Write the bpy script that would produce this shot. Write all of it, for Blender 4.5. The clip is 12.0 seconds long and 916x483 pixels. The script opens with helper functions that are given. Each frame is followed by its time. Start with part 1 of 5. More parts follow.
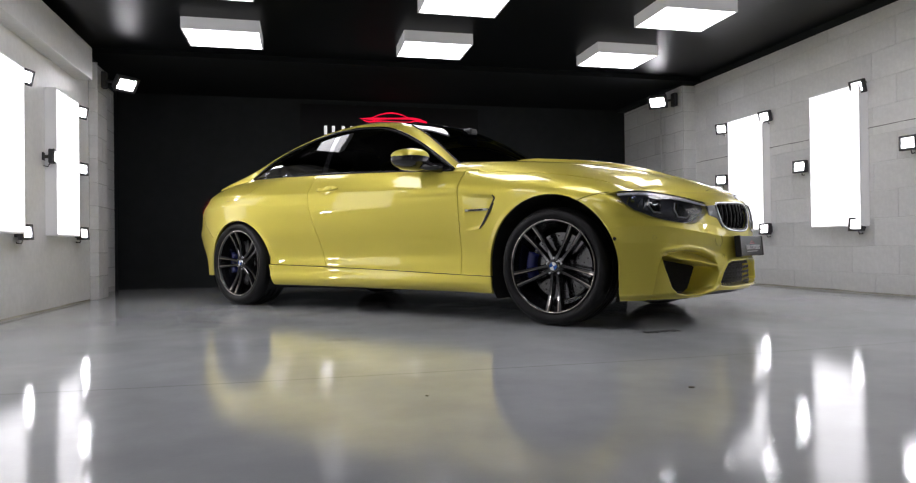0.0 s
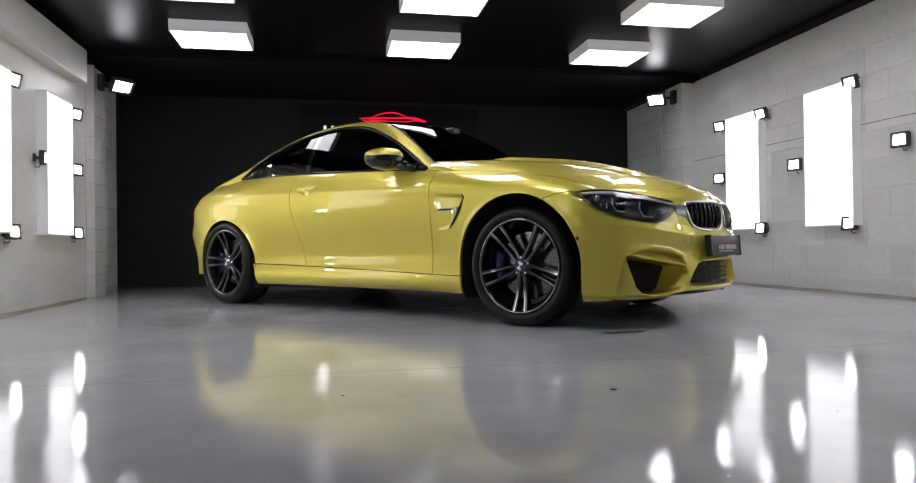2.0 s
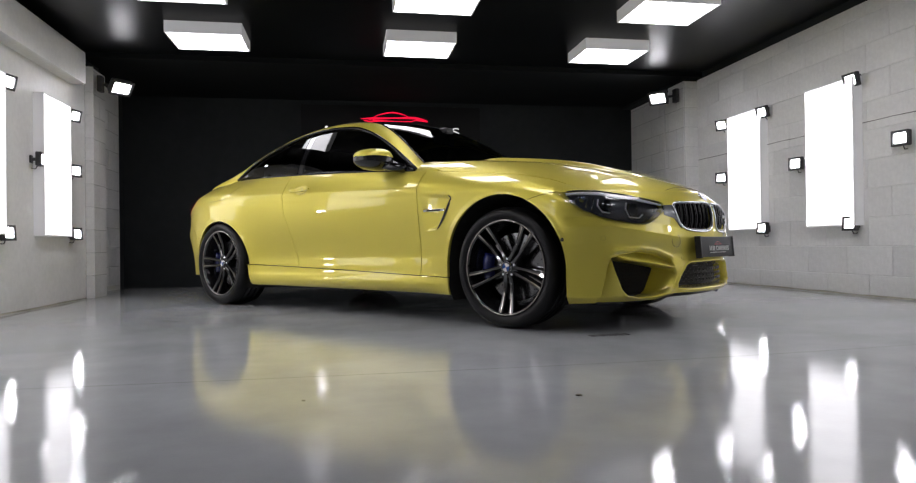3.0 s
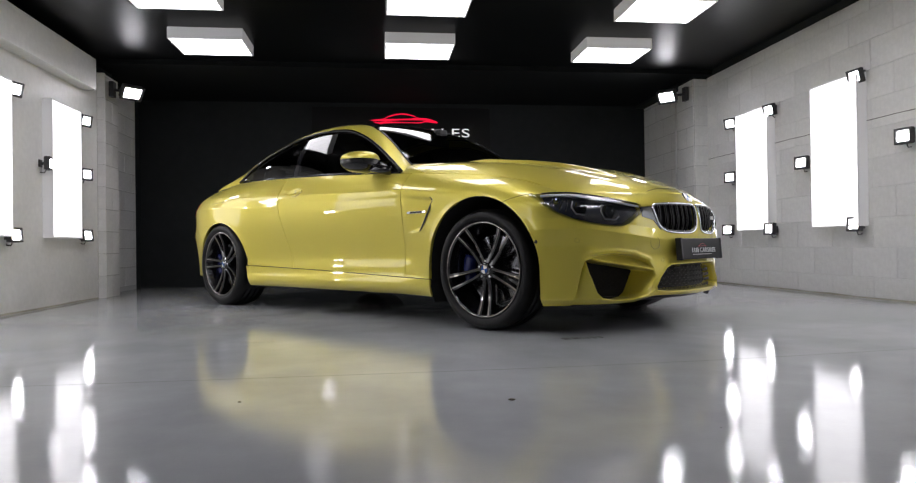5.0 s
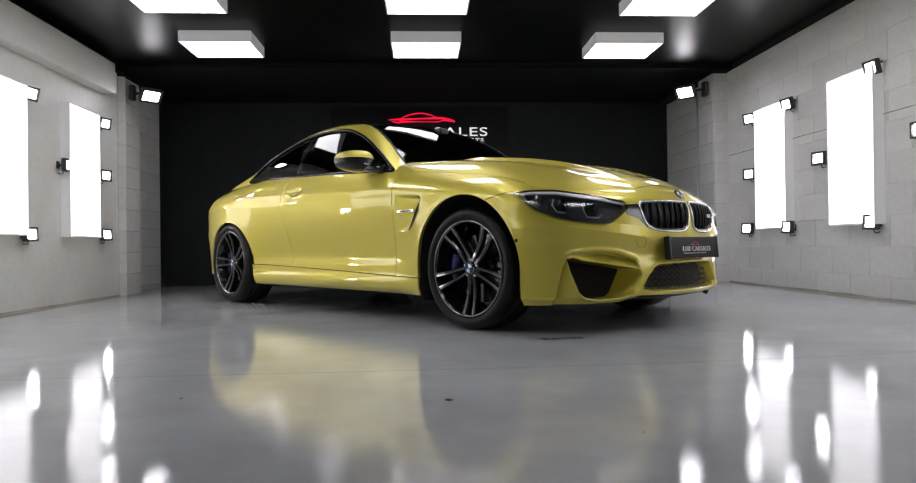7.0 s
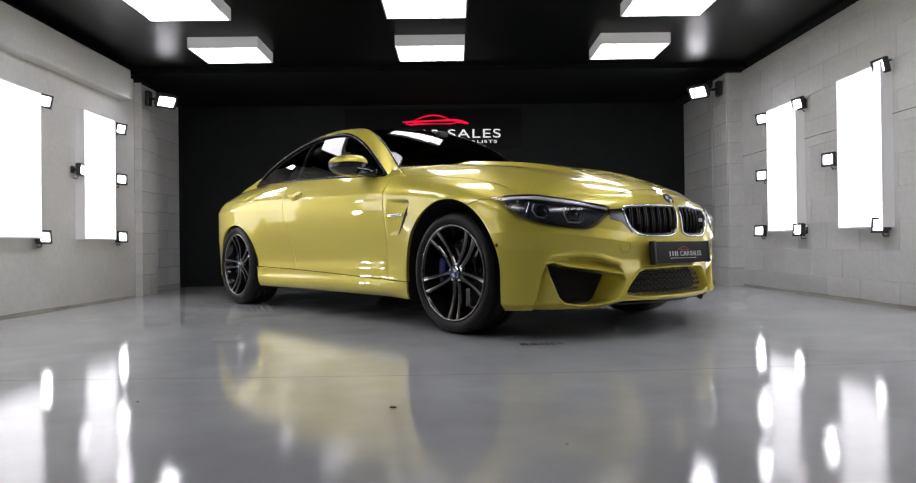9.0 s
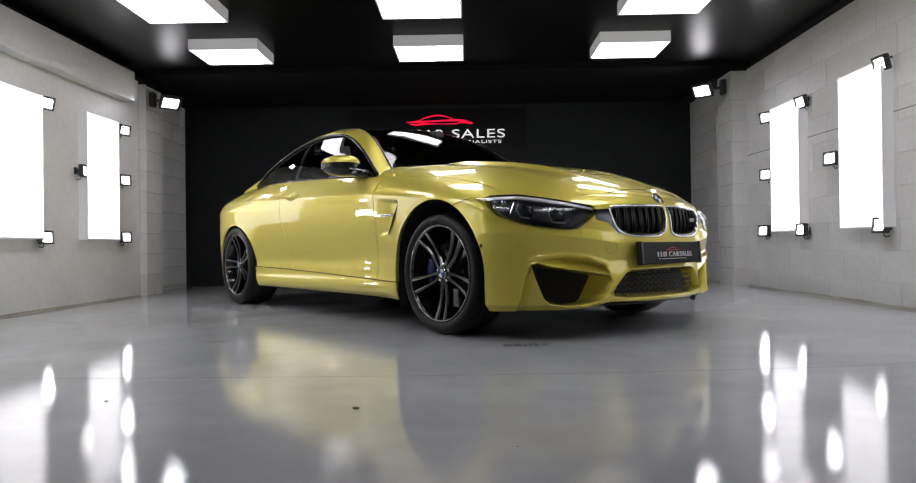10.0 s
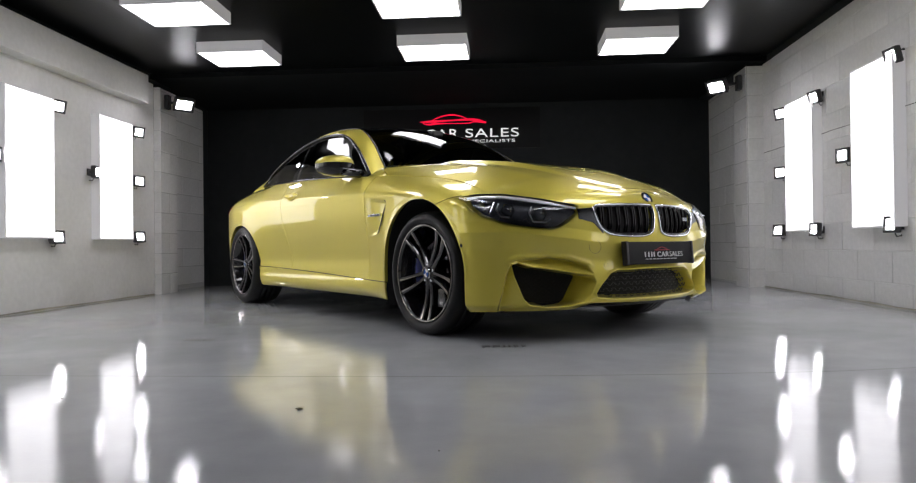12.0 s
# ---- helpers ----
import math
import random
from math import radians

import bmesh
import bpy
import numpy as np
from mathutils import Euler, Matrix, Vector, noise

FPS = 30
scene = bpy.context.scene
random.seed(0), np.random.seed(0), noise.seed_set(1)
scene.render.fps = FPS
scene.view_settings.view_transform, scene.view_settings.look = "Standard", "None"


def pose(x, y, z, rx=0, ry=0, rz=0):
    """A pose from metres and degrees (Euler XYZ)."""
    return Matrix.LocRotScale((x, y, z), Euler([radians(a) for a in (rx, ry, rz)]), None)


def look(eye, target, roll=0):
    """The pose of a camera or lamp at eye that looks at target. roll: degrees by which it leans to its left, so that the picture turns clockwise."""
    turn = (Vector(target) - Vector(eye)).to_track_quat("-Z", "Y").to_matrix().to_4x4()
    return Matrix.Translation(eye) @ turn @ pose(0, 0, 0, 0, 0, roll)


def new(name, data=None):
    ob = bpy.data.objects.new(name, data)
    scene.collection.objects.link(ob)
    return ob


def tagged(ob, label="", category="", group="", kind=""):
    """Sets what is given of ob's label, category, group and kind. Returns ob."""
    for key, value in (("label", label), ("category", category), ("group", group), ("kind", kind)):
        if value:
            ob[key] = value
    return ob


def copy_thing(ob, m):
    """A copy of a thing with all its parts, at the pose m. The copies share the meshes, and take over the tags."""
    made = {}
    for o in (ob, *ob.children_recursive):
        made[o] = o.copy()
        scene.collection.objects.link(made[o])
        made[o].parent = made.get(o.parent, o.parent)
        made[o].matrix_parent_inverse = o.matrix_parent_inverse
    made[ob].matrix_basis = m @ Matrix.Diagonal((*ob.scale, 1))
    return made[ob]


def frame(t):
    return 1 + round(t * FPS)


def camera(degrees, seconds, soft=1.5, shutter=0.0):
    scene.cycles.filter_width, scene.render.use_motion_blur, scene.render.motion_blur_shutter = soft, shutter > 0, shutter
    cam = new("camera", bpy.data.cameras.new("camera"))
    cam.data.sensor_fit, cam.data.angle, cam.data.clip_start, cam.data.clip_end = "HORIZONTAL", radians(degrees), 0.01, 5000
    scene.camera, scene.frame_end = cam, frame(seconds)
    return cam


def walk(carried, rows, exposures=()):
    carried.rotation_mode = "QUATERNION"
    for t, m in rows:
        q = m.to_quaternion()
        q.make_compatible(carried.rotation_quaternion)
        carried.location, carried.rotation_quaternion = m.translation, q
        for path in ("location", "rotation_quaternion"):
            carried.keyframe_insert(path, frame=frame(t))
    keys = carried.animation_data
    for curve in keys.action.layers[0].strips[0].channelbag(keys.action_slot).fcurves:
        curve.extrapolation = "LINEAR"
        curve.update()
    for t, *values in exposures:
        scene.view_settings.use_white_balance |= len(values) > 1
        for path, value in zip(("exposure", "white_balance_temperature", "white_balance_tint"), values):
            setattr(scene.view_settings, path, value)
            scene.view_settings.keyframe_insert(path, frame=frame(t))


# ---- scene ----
cam = camera(68.84, 12.0, 1.2)
PATH = [
    (0, (0.3243, 0.0894, 0.4463), (0.7756, 2.038, 0.4615), -0.73),
    (0.5, (0.4004, 0.0727, 0.4484), (0.835, 2.025, 0.463), -0.71),
    (1, (0.4923, 0.0536, 0.4506), (0.9078, 2.01, 0.4644), -0.69),
    (1.5, (0.5707, 0.0393, 0.4487), (0.9675, 2, 0.4627), -0.68),
    (2, (0.6447, 0.0319, 0.443), (1.023, 1.996, 0.4571), -0.70),
    (2.5, (0.7213, 0.0351, 0.4403), (1.08, 2.003, 0.455), -0.68),
    (3, (0.8016, 0.035, 0.4535), (1.139, 2.006, 0.4656), -0.73),
    (5, (1.099, -0.0156, 0.4626), (1.337, 1.97, 0.4749), -0.76),
    (5.5, (1.173, -0.0271, 0.4712), (1.385, 1.962, 0.4814), -0.80),
    (6, (1.272, -0.0258, 0.4618), (1.446, 1.966, 0.473), -0.81),
    (6.5, (1.336, -0.0248, 0.4572), (1.48, 1.97, 0.4683), -0.80),
    (7, (1.412, -0.0194, 0.455), (1.524, 1.978, 0.4669), -0.76),
    (9, (1.677, -0.0354, 0.4772), (1.687, 1.965, 0.4895), -0.69),
    (9.5, (1.76, -0.0292, 0.478), (1.745, 1.971, 0.4907), -0.68),
    (10, (1.836, -0.0262, 0.4778), (1.796, 1.973, 0.4905), -0.68),
    (10.5, (1.905, -0.0155, 0.477), (1.839, 1.983, 0.4895), -0.71),
    (11, (1.976, 0.0005, 0.4708), (1.882, 1.998, 0.4837), -0.68),
    (11.5, (2.036, 0.0117, 0.4737), (1.918, 2.008, 0.4861), -0.68),
    (12, (2.1, 0.0187, 0.4744), (1.957, 2.014, 0.4879), -0.64),
]
walk(cam, [(t, look(eye, target, roll)) for t, eye, target, roll in PATH])


# ---- world and light levels ----
world = bpy.data.worlds.new("world")
world.use_nodes = True
world.node_tree.nodes["Background"].inputs["Color"].default_value = (0.5, 0.55, 0.6, 1)
world.node_tree.nodes["Background"].inputs["Strength"].default_value = 0.02
scene.world = world
scene.view_settings.exposure = 0.80
CEILING_GLOW, PANEL_GLOW, FLOOD_GLOW = 4.6, 1.35, 30.0


# ---- materials ----
def material(name, color, rough=0.5, metal=0.0, coat=0.0, grain=0.0, grain_scale=60.0, bump=0.0, bump_scale=200.0,
             stains=0.0, stain_scale=2.0, spec=0.5, coat_rough=0.03, rough_var=0.0):
    m = bpy.data.materials.new(name)
    m.use_nodes = True
    nt = m.node_tree
    b = nt.nodes["Principled BSDF"]
    b.inputs["Base Color"].default_value = (*color, 1)
    b.inputs["Roughness"].default_value = rough
    b.inputs["Metallic"].default_value = metal
    b.inputs["Coat Weight"].default_value = coat
    b.inputs["Coat Roughness"].default_value = coat_rough
    b.inputs["Specular IOR Level"].default_value = spec
    tc = nt.nodes.new("ShaderNodeTexCoord")

    def noise_tex(scale, detail=4.0):
        n = nt.nodes.new("ShaderNodeTexNoise")
        n.inputs["Scale"].default_value = scale
        n.inputs["Detail"].default_value = detail
        nt.links.new(tc.outputs["Object"], n.inputs["Vector"])
        return n
    last = None
    for amount, scale in ((grain, grain_scale), (stains, stain_scale)):
        if amount:
            n = noise_tex(scale)
            ramp = nt.nodes.new("ShaderNodeMapRange")
            ramp.inputs["From Min"].default_value, ramp.inputs["From Max"].default_value = 0.3, 0.7
            ramp.inputs["To Min"].default_value, ramp.inputs["To Max"].default_value = 1 - amount, 1 + amount * 0.5
            nt.links.new(n.outputs["Fac"], ramp.inputs["Value"])
            mul = nt.nodes.new("ShaderNodeVectorMath")
            mul.operation = "SCALE"
            if last is None:
                mul.inputs[0].default_value = color
            else:
                nt.links.new(last, mul.inputs[0])
            nt.links.new(ramp.outputs["Result"], mul.inputs["Scale"])
            last = mul.outputs["Vector"]
    if last is not None:
        nt.links.new(last, b.inputs["Base Color"])
    if rough_var:
        n = noise_tex(stain_scale * 3)
        r = nt.nodes.new("ShaderNodeMapRange")
        r.inputs["To Min"].default_value, r.inputs["To Max"].default_value = max(0, rough - rough_var), rough + rough_var
        nt.links.new(n.outputs["Fac"], r.inputs["Value"])
        nt.links.new(r.outputs["Result"], b.inputs["Roughness"])
    if bump:
        n = noise_tex(bump_scale, 3.0)
        bp = nt.nodes.new("ShaderNodeBump")
        bp.inputs["Strength"].default_value = bump
        bp.inputs["Distance"].default_value = 0.002
        nt.links.new(n.outputs["Fac"], bp.inputs["Height"])
        nt.links.new(bp.outputs["Normal"], b.inputs["Normal"])
    return m


def glowing(name, color, strength, base=(0.8, 0.8, 0.8)):
    m = bpy.data.materials.new(name)
    m.use_nodes = True
    b = m.node_tree.nodes["Principled BSDF"]
    b.inputs["Base Color"].default_value = (*base, 1)
    b.inputs["Emission Color"].default_value = (*color, 1)
    b.inputs["Emission Strength"].default_value = strength
    return m


def glass(name, tint, base_rough=0.0, ior=1.5):
    m = bpy.data.materials.new(name)
    m.use_nodes = True
    nt = m.node_tree
    nt.nodes.remove(nt.nodes["Principled BSDF"])
    t = nt.nodes.new("ShaderNodeBsdfTransparent")
    t.inputs["Color"].default_value = (*tint, 1)
    g = nt.nodes.new("ShaderNodeBsdfGlossy")
    g.inputs["Roughness"].default_value = base_rough
    f = nt.nodes.new("ShaderNodeFresnel")
    f.inputs["IOR"].default_value = ior
    mix = nt.nodes.new("ShaderNodeMixShader")
    nt.links.new(f.outputs[0], mix.inputs[0])
    nt.links.new(t.outputs[0], mix.inputs[1])
    nt.links.new(g.outputs[0], mix.inputs[2])
    nt.links.new(mix.outputs[0], nt.nodes["Material Output"].inputs["Surface"])
    return m


M_FLOOR = material("grey_epoxy", (0.50, 0.515, 0.53), rough=0.014, grain=0.06, grain_scale=7, stains=0.17, stain_scale=1.3, bump=0.12, bump_scale=110, rough_var=0.01, spec=0.42)
M_JOINT = material("joint_line", (0.12, 0.12, 0.115), rough=0.7, spec=0.1, grain=0.3)
M_WHITE = material("white_wall_paint", (0.81, 0.81, 0.80), rough=0.42, grain=0.05, grain_scale=25, stains=0.08, stain_scale=1.5, bump=0.35, bump_scale=90)
M_MORTAR = material("painted_mortar", (0.76, 0.76, 0.75), rough=0.6, grain=0.1, bump=0.4)
# painted mortar again, its colour darkened so the joints' relief shows
M_MORTAR_DARK = material("darkened_mortar", (0.60, 0.60, 0.59), rough=0.7, grain=0.1, bump=0.4)
M_BLACK = material("black_wall_paint", (0.025, 0.028, 0.029), rough=0.7, spec=0.12, grain=0.08, grain_scale=12, stains=0.12, bump=0.3, bump_scale=80)
M_CEIL = material("black_ceiling_paint", (0.0045, 0.005, 0.0055), rough=0.36, spec=0.14, stains=0.3, bump=0.25, bump_scale=25)
M_SOFFIT = material("matt_black_soffit", (0.007, 0.008, 0.0085), rough=0.85, spec=0.1, stains=0.2)
M_TRIM_BLACK = material("satin_black_trim", (0.004, 0.004, 0.0045), rough=0.18, spec=0.22, grain=0.1)
M_FRAME = material("white_lamp_frame", (0.78, 0.78, 0.78), rough=0.35, grain=0.03)
M_CEIL_GLOW = glowing("ceiling_diffuser", (0.965, 0.94, 1.0), CEILING_GLOW)
M_PANEL_GLOW = glowing("panel_diffuser", (0.975, 0.95, 1.0), PANEL_GLOW)
# a little emission is added so the frames' sides look brighter
M_OPAL = glowing("opal_edge", (0.98, 0.96, 1.0), 0.07)
M_FLOOD_GLOW = glowing("flood_led", (0.96, 0.945, 1.0), FLOOD_GLOW)
M_FLOOD = material("black_flood_housing", (0.05, 0.05, 0.052), rough=0.4, bump=0.2)
# emission stands in for the LED's light falling on the reflector
M_REFLECTOR_GLOW = glowing("reflector_glow_white", (0.97, 0.96, 1.0), 0.45, (0.7, 0.7, 0.7))
M_PLASTIC = material("black_plastic", (0.012, 0.012, 0.013), rough=0.45, grain=0.2, bump=0.2, bump_scale=400)
M_GLOSS_BLACK = material("gloss_black", (0.009, 0.009, 0.010), rough=0.08, coat=0.5)
M_DARK = material("cavity_black", (0.010, 0.010, 0.010), rough=0.8, grain=0.2)
M_CHROME = material("chrome", (0.75, 0.76, 0.78), rough=0.09, metal=1.0, stains=0.05)
M_RUBBER = material("tyre_rubber", (0.007, 0.007, 0.0075), rough=0.40, spec=0.24, grain=0.25, grain_scale=120, bump=0.3, bump_scale=300)
M_GLASS = glass("tinted_glass", (0.05, 0.06, 0.055))
M_SCREEN = glass("windscreen_glass", (0.35, 0.40, 0.38))
M_LENS = glass("clear_lens", (0.95, 0.96, 0.97))
M_RED = glowing("backlit_red", (0.9, 0.004, 0.045), 0.55, (0.6, 0.005, 0.03))
M_SIGN_WHITE = glowing("backlit_white", (1.0, 1.0, 1.0), 0.40)
M_SIGN = material("sign_black", (0.002, 0.002, 0.0022), rough=0.5, stains=0.1, spec=0.3)


def car_paint():
    m = material("yellow_metallic_paint", (0.57, 0.48, 0.055), rough=0.42, metal=0.5, coat=1.0, coat_rough=0.006, spec=0.1)
    nt = m.node_tree
    b = nt.nodes["Principled BSDF"]
    tc = nt.nodes.new("ShaderNodeTexCoord")
    v = nt.nodes.new("ShaderNodeTexVoronoi")
    v.inputs["Scale"].default_value = 900
    nt.links.new(tc.outputs["Object"], v.inputs["Vector"])
    mix = nt.nodes.new("ShaderNodeMix")
    mix.data_type = "RGBA"
    mix.inputs[6].default_value = (0.61, 0.518, 0.074, 1)
    mix.inputs[7].default_value = (0.69, 0.595, 0.10, 1)
    nt.links.new(v.outputs["Distance"], mix.inputs[0])
    nt.links.new(mix.outputs[2], b.inputs["Base Color"])
    return m


M_PAINT = car_paint()


# ---- mesh helpers ----
def mesh_object(name, verts, faces, mat, parent=None, label="", smooth=False):
    me = bpy.data.meshes.new(name)
    me.from_pydata([tuple(map(float, v)) for v in verts], [], faces)
    me.materials.append(mat)
    if smooth:
        me.shade_smooth()
    ob = new(name, me)
    ob.parent = parent
    if label:
        ob["label"] = label
    return ob


def part(name, bm, mat, parent=None, label="", smooth=False):
    me = bpy.data.meshes.new(name)
    bmesh.ops.recalc_face_normals(bm, faces=bm.faces)
    bm.to_mesh(me)
    bm.free()
    me.materials.append(mat)
    if smooth:
        me.shade_smooth()
    ob = new(name, me)
    ob.parent = parent
    if label:
        ob["label"] = label
    return ob


def box(x0, y0, z0, x1, y1, z1, bevel=0.0, segments=2):
    bm = bmesh.new()
    bmesh.ops.create_cube(bm, size=1.0)
    bmesh.ops.scale(bm, vec=(x1 - x0, y1 - y0, z1 - z0), verts=bm.verts)
    bmesh.ops.translate(bm, vec=((x0 + x1) / 2, (y0 + y1) / 2, (z0 + z1) / 2), verts=bm.verts)
    if bevel:
        bmesh.ops.bevel(bm, geom=bm.edges[:], offset=bevel, segments=segments, affect="EDGES", profile=0.5)
    return bm


def prism(points, depth, bevel=0.0):
    """A plate with the outline points (x, y), from z = 0 to depth."""
    bm = bmesh.new()
    f = bm.faces.new([bm.verts.new((x, y, 0)) for x, y in points])
    up = bmesh.ops.extrude_face_region(bm, geom=[f])
    bmesh.ops.translate(bm, vec=(0, 0, depth), verts=[v for v in up["geom"] if isinstance(v, bmesh.types.BMVert)])
    if bevel:
        bmesh.ops.bevel(bm, geom=bm.edges[:], offset=bevel, segments=2, affect="EDGES", profile=0.5)
    return bm


def lathe(profile, n=64):
    """Turns (radius, height) points round the z axis; closed when the profile is."""
    bm = bmesh.new()
    rings = [[bm.verts.new((r * math.cos(2 * math.pi * i / n), r * math.sin(2 * math.pi * i / n), h)) for i in range(n)] for r, h in profile]
    for a, b in zip(rings, rings[1:]):
        for i in range(n):
            bm.faces.new((a[i], a[(i + 1) % n], b[(i + 1) % n], b[i]))
    return bm


def tube(points, radius, sides=8, closed=False):
    bm = bmesh.new()
    pts = [Vector(p) for p in points]
    rings = []
    for i, p in enumerate(pts):
        before = pts[i - 1] if (i or closed) else p
        after = pts[(i + 1) % len(pts)] if (i + 1 < len(pts) or closed) else p
        d = (after - before).normalized()
        side = d.cross(Vector((0, 0, 1)))
        if side.length < 0.05:
            side = d.cross(Vector((0, 1, 0)))
        side.normalize()
        up = side.cross(d)
        rings.append([bm.verts.new(p + radius * (math.cos(2 * math.pi * k / sides) * side + math.sin(2 * math.pi * k / sides) * up)) for k in range(sides)])
    pairs = list(zip(rings, rings[1:])) + ([(rings[-1], rings[0])] if closed else [])
    for a, b in pairs:
        for k in range(sides):
            bm.faces.new((a[k], a[(k + 1) % sides], b[(k + 1) % sides], b[k]))
    if not closed:
        bm.faces.new(rings[0])
        bm.faces.new(rings[-1])
    return bm


def moved(bm, m):
    bmesh.ops.transform(bm, matrix=m, verts=bm.verts)
    return bm


def joined(*bms):
    out = bmesh.new()
    for b in bms:
        me = bpy.data.meshes.new("joining")
        b.to_mesh(me)
        b.free()
        out.from_mesh(me)
        bpy.data.meshes.remove(me)
    return out


def spline(t, xs, ys):
    """Smooth curve through (xs, ys), with no overshoot."""
    xs, ys, t = np.asarray(xs, float), np.asarray(ys, float), np.asarray(t, float)
    h, d = np.diff(xs), np.diff(ys) / np.diff(xs)
    m = np.zeros(len(xs))
    for i in range(1, len(xs) - 1):
        if d[i - 1] * d[i] > 0:
            w1, w2 = 2 * h[i] + h[i - 1], h[i] + 2 * h[i - 1]
            m[i] = (w1 + w2) / (w1 / d[i - 1] + w2 / d[i])
    m[0], m[-1] = d[0], d[-1]
    t = np.clip(t, xs[0], xs[-1])
    i = np.clip(np.searchsorted(xs, t) - 1, 0, len(xs) - 2)
    u = (t - xs[i]) / h[i]
    return (ys[i] * (1 + 2 * u) * (1 - u) ** 2 + m[i] * h[i] * u * (1 - u) ** 2
            + ys[i + 1] * u * u * (3 - 2 * u) + m[i + 1] * h[i] * u * u * (u - 1))


def step(a, b, t):
    u = np.clip((np.asarray(t, float) - a) / (b - a), 0, 1)
    return u * u * (3 - 2 * u)


# ---- the room ----
LEFT, RIGHT, BACK, FRONT, WALL_TOP, EAST_TOP, CEIL = -1.57, 4.652, 8.45, -2.6, 2.205, 2.235, 2.30
PILASTER_W, WALL_NW, PILASTER_E, WALL_NE = -1.515, -1.74, 4.49, 4.61


def floor_height(x, y):
    """The slab rises by two fingers' width towards the block wall."""
    return float(0.026 * max(0.0, x - 3.3))


def build_room():
    nx, ny = 60, 90
    xs, ys = np.linspace(-2.3, 4.9, nx), np.linspace(FRONT - 0.2, BACK + 0.2, ny)
    verts = [(x, y, floor_height(x, y)) for y in ys for x in xs]
    faces = [(j * nx + i, j * nx + i + 1, (j + 1) * nx + i + 1, (j + 1) * nx + i) for j in range(ny - 1) for i in range(nx - 1)]
    f = mesh_object("floor", verts, faces, M_FLOOR, smooth=True)
    tagged(f, "glossy grey epoxy-coated concrete floor with faint scuffs", "floor", kind="structure")
    jx = np.linspace(-1.6, 4.6, 40)
    jy = 2.42 + 0.021 * (jx - 0.8) ** 2 + 0.008 * np.sin(jx * 2.1)
    jv, jf = [], []
    for i, (x, y) in enumerate(zip(jx, jy)):
        z = floor_height(x, y) + 0.0015
        jv += [(x, y - 0.0025, z), (x, y + 0.0025, z)]
        if i:
            jf.append((2 * i - 2, 2 * i, 2 * i + 1, 2 * i - 1))
    tagged(mesh_object("floor_joint", jv, jf, M_JOINT), "thin dark saw-cut joint across the floor", "joint", kind="structure")
    ceil = part("ceiling", box(-2.3, FRONT - 0.2, CEIL, 4.9, BACK + 0.2, CEIL + 0.15), M_CEIL)
    tagged(ceil, "black painted ceiling with a soft sheen", "ceiling", kind="structure")
    w = part("wall_back", box(-2.3, BACK, -0.1, 4.9, BACK + 0.2, CEIL), M_BLACK)
    tagged(w, "plain matt black painted back wall", "wall", kind="structure")
    # unseen wall added behind the camera, white to throw light back
    w = part("wall_front", box(-2.3, FRONT - 0.2, -0.1, 4.9, FRONT, CEIL), M_WHITE)
    tagged(w, "unseen white wall that closes the room and throws light back", "wall", kind="structure")
    w = part("wall_west", box(LEFT - 0.25, FRONT, -0.1, LEFT, 6.77, WALL_TOP), M_WHITE)
    tagged(w, "smooth white painted wall", "wall", kind="structure")
    w = part("wall_east", box(RIGHT + 0.003, FRONT, -0.1, RIGHT + 0.3, 6.83, EAST_TOP), M_MORTAR)
    tagged(w, "white painted concrete block wall", "wall", kind="structure")
    w = part("trim_west", box(LEFT - 0.25, FRONT, WALL_TOP, LEFT - 0.003, 7.16, CEIL), M_BLACK)
    tagged(w, "black painted band above the white wall", "trim", kind="structure")
    w = part("trim_east", box(RIGHT + 0.003, FRONT, EAST_TOP, RIGHT + 0.3, 6.80, CEIL), M_BLACK)
    tagged(w, "black painted band above the block wall", "trim", kind="structure")
    b = part("bulkhead", box(LEFT - 0.02, FRONT, 1.93, -1.445, 6.455, WALL_TOP + 0.01, 0.006), M_WHITE)
    tagged(b, "white boxed-in bulkhead along the top of the wall", "bulkhead", kind="structure")
    p = part("pilaster_west", box(LEFT - 0.2, 6.773, -0.1, PILASTER_W - 0.003, 7.16, WALL_TOP - 0.03), M_MORTAR_DARK)
    tagged(p, "white painted block pilaster", "pilaster", kind="structure")
    p = part("wall_northwest", box(-2.35, 7.162, -0.1, WALL_NW - 0.003, 8.29, WALL_TOP + 0.03), M_MORTAR_DARK)
    tagged(p, "white painted block wall beside the black back wall", "wall", kind="structure")
    p = part("wall_northwest_black", box(-2.35, 8.29, -0.1, WALL_NW - 0.007, BACK, CEIL), M_BLACK)
    tagged(p, "black painted return of the back wall", "wall", kind="structure")
    p = part("trim_northwest", box(-2.35, 7.162, WALL_TOP + 0.03, WALL_NW + 0.023, 8.29, CEIL), M_BLACK)
    tagged(p, "black painted band above the block wall", "trim", kind="structure")
    p = part("pilaster_east", box(PILASTER_E + 0.003, 6.823, -0.1, RIGHT + 0.3, 7.178, EAST_TOP - 0.01), M_MORTAR_DARK)
    tagged(p, "white painted block pilaster", "pilaster", kind="structure")
    p = part("wall_northeast", box(WALL_NE + 0.003, 7.18, -0.1, RIGHT + 0.3, BACK, EAST_TOP), M_MORTAR_DARK)
    tagged(p, "white painted block wall beside the black back wall", "wall", kind="structure")
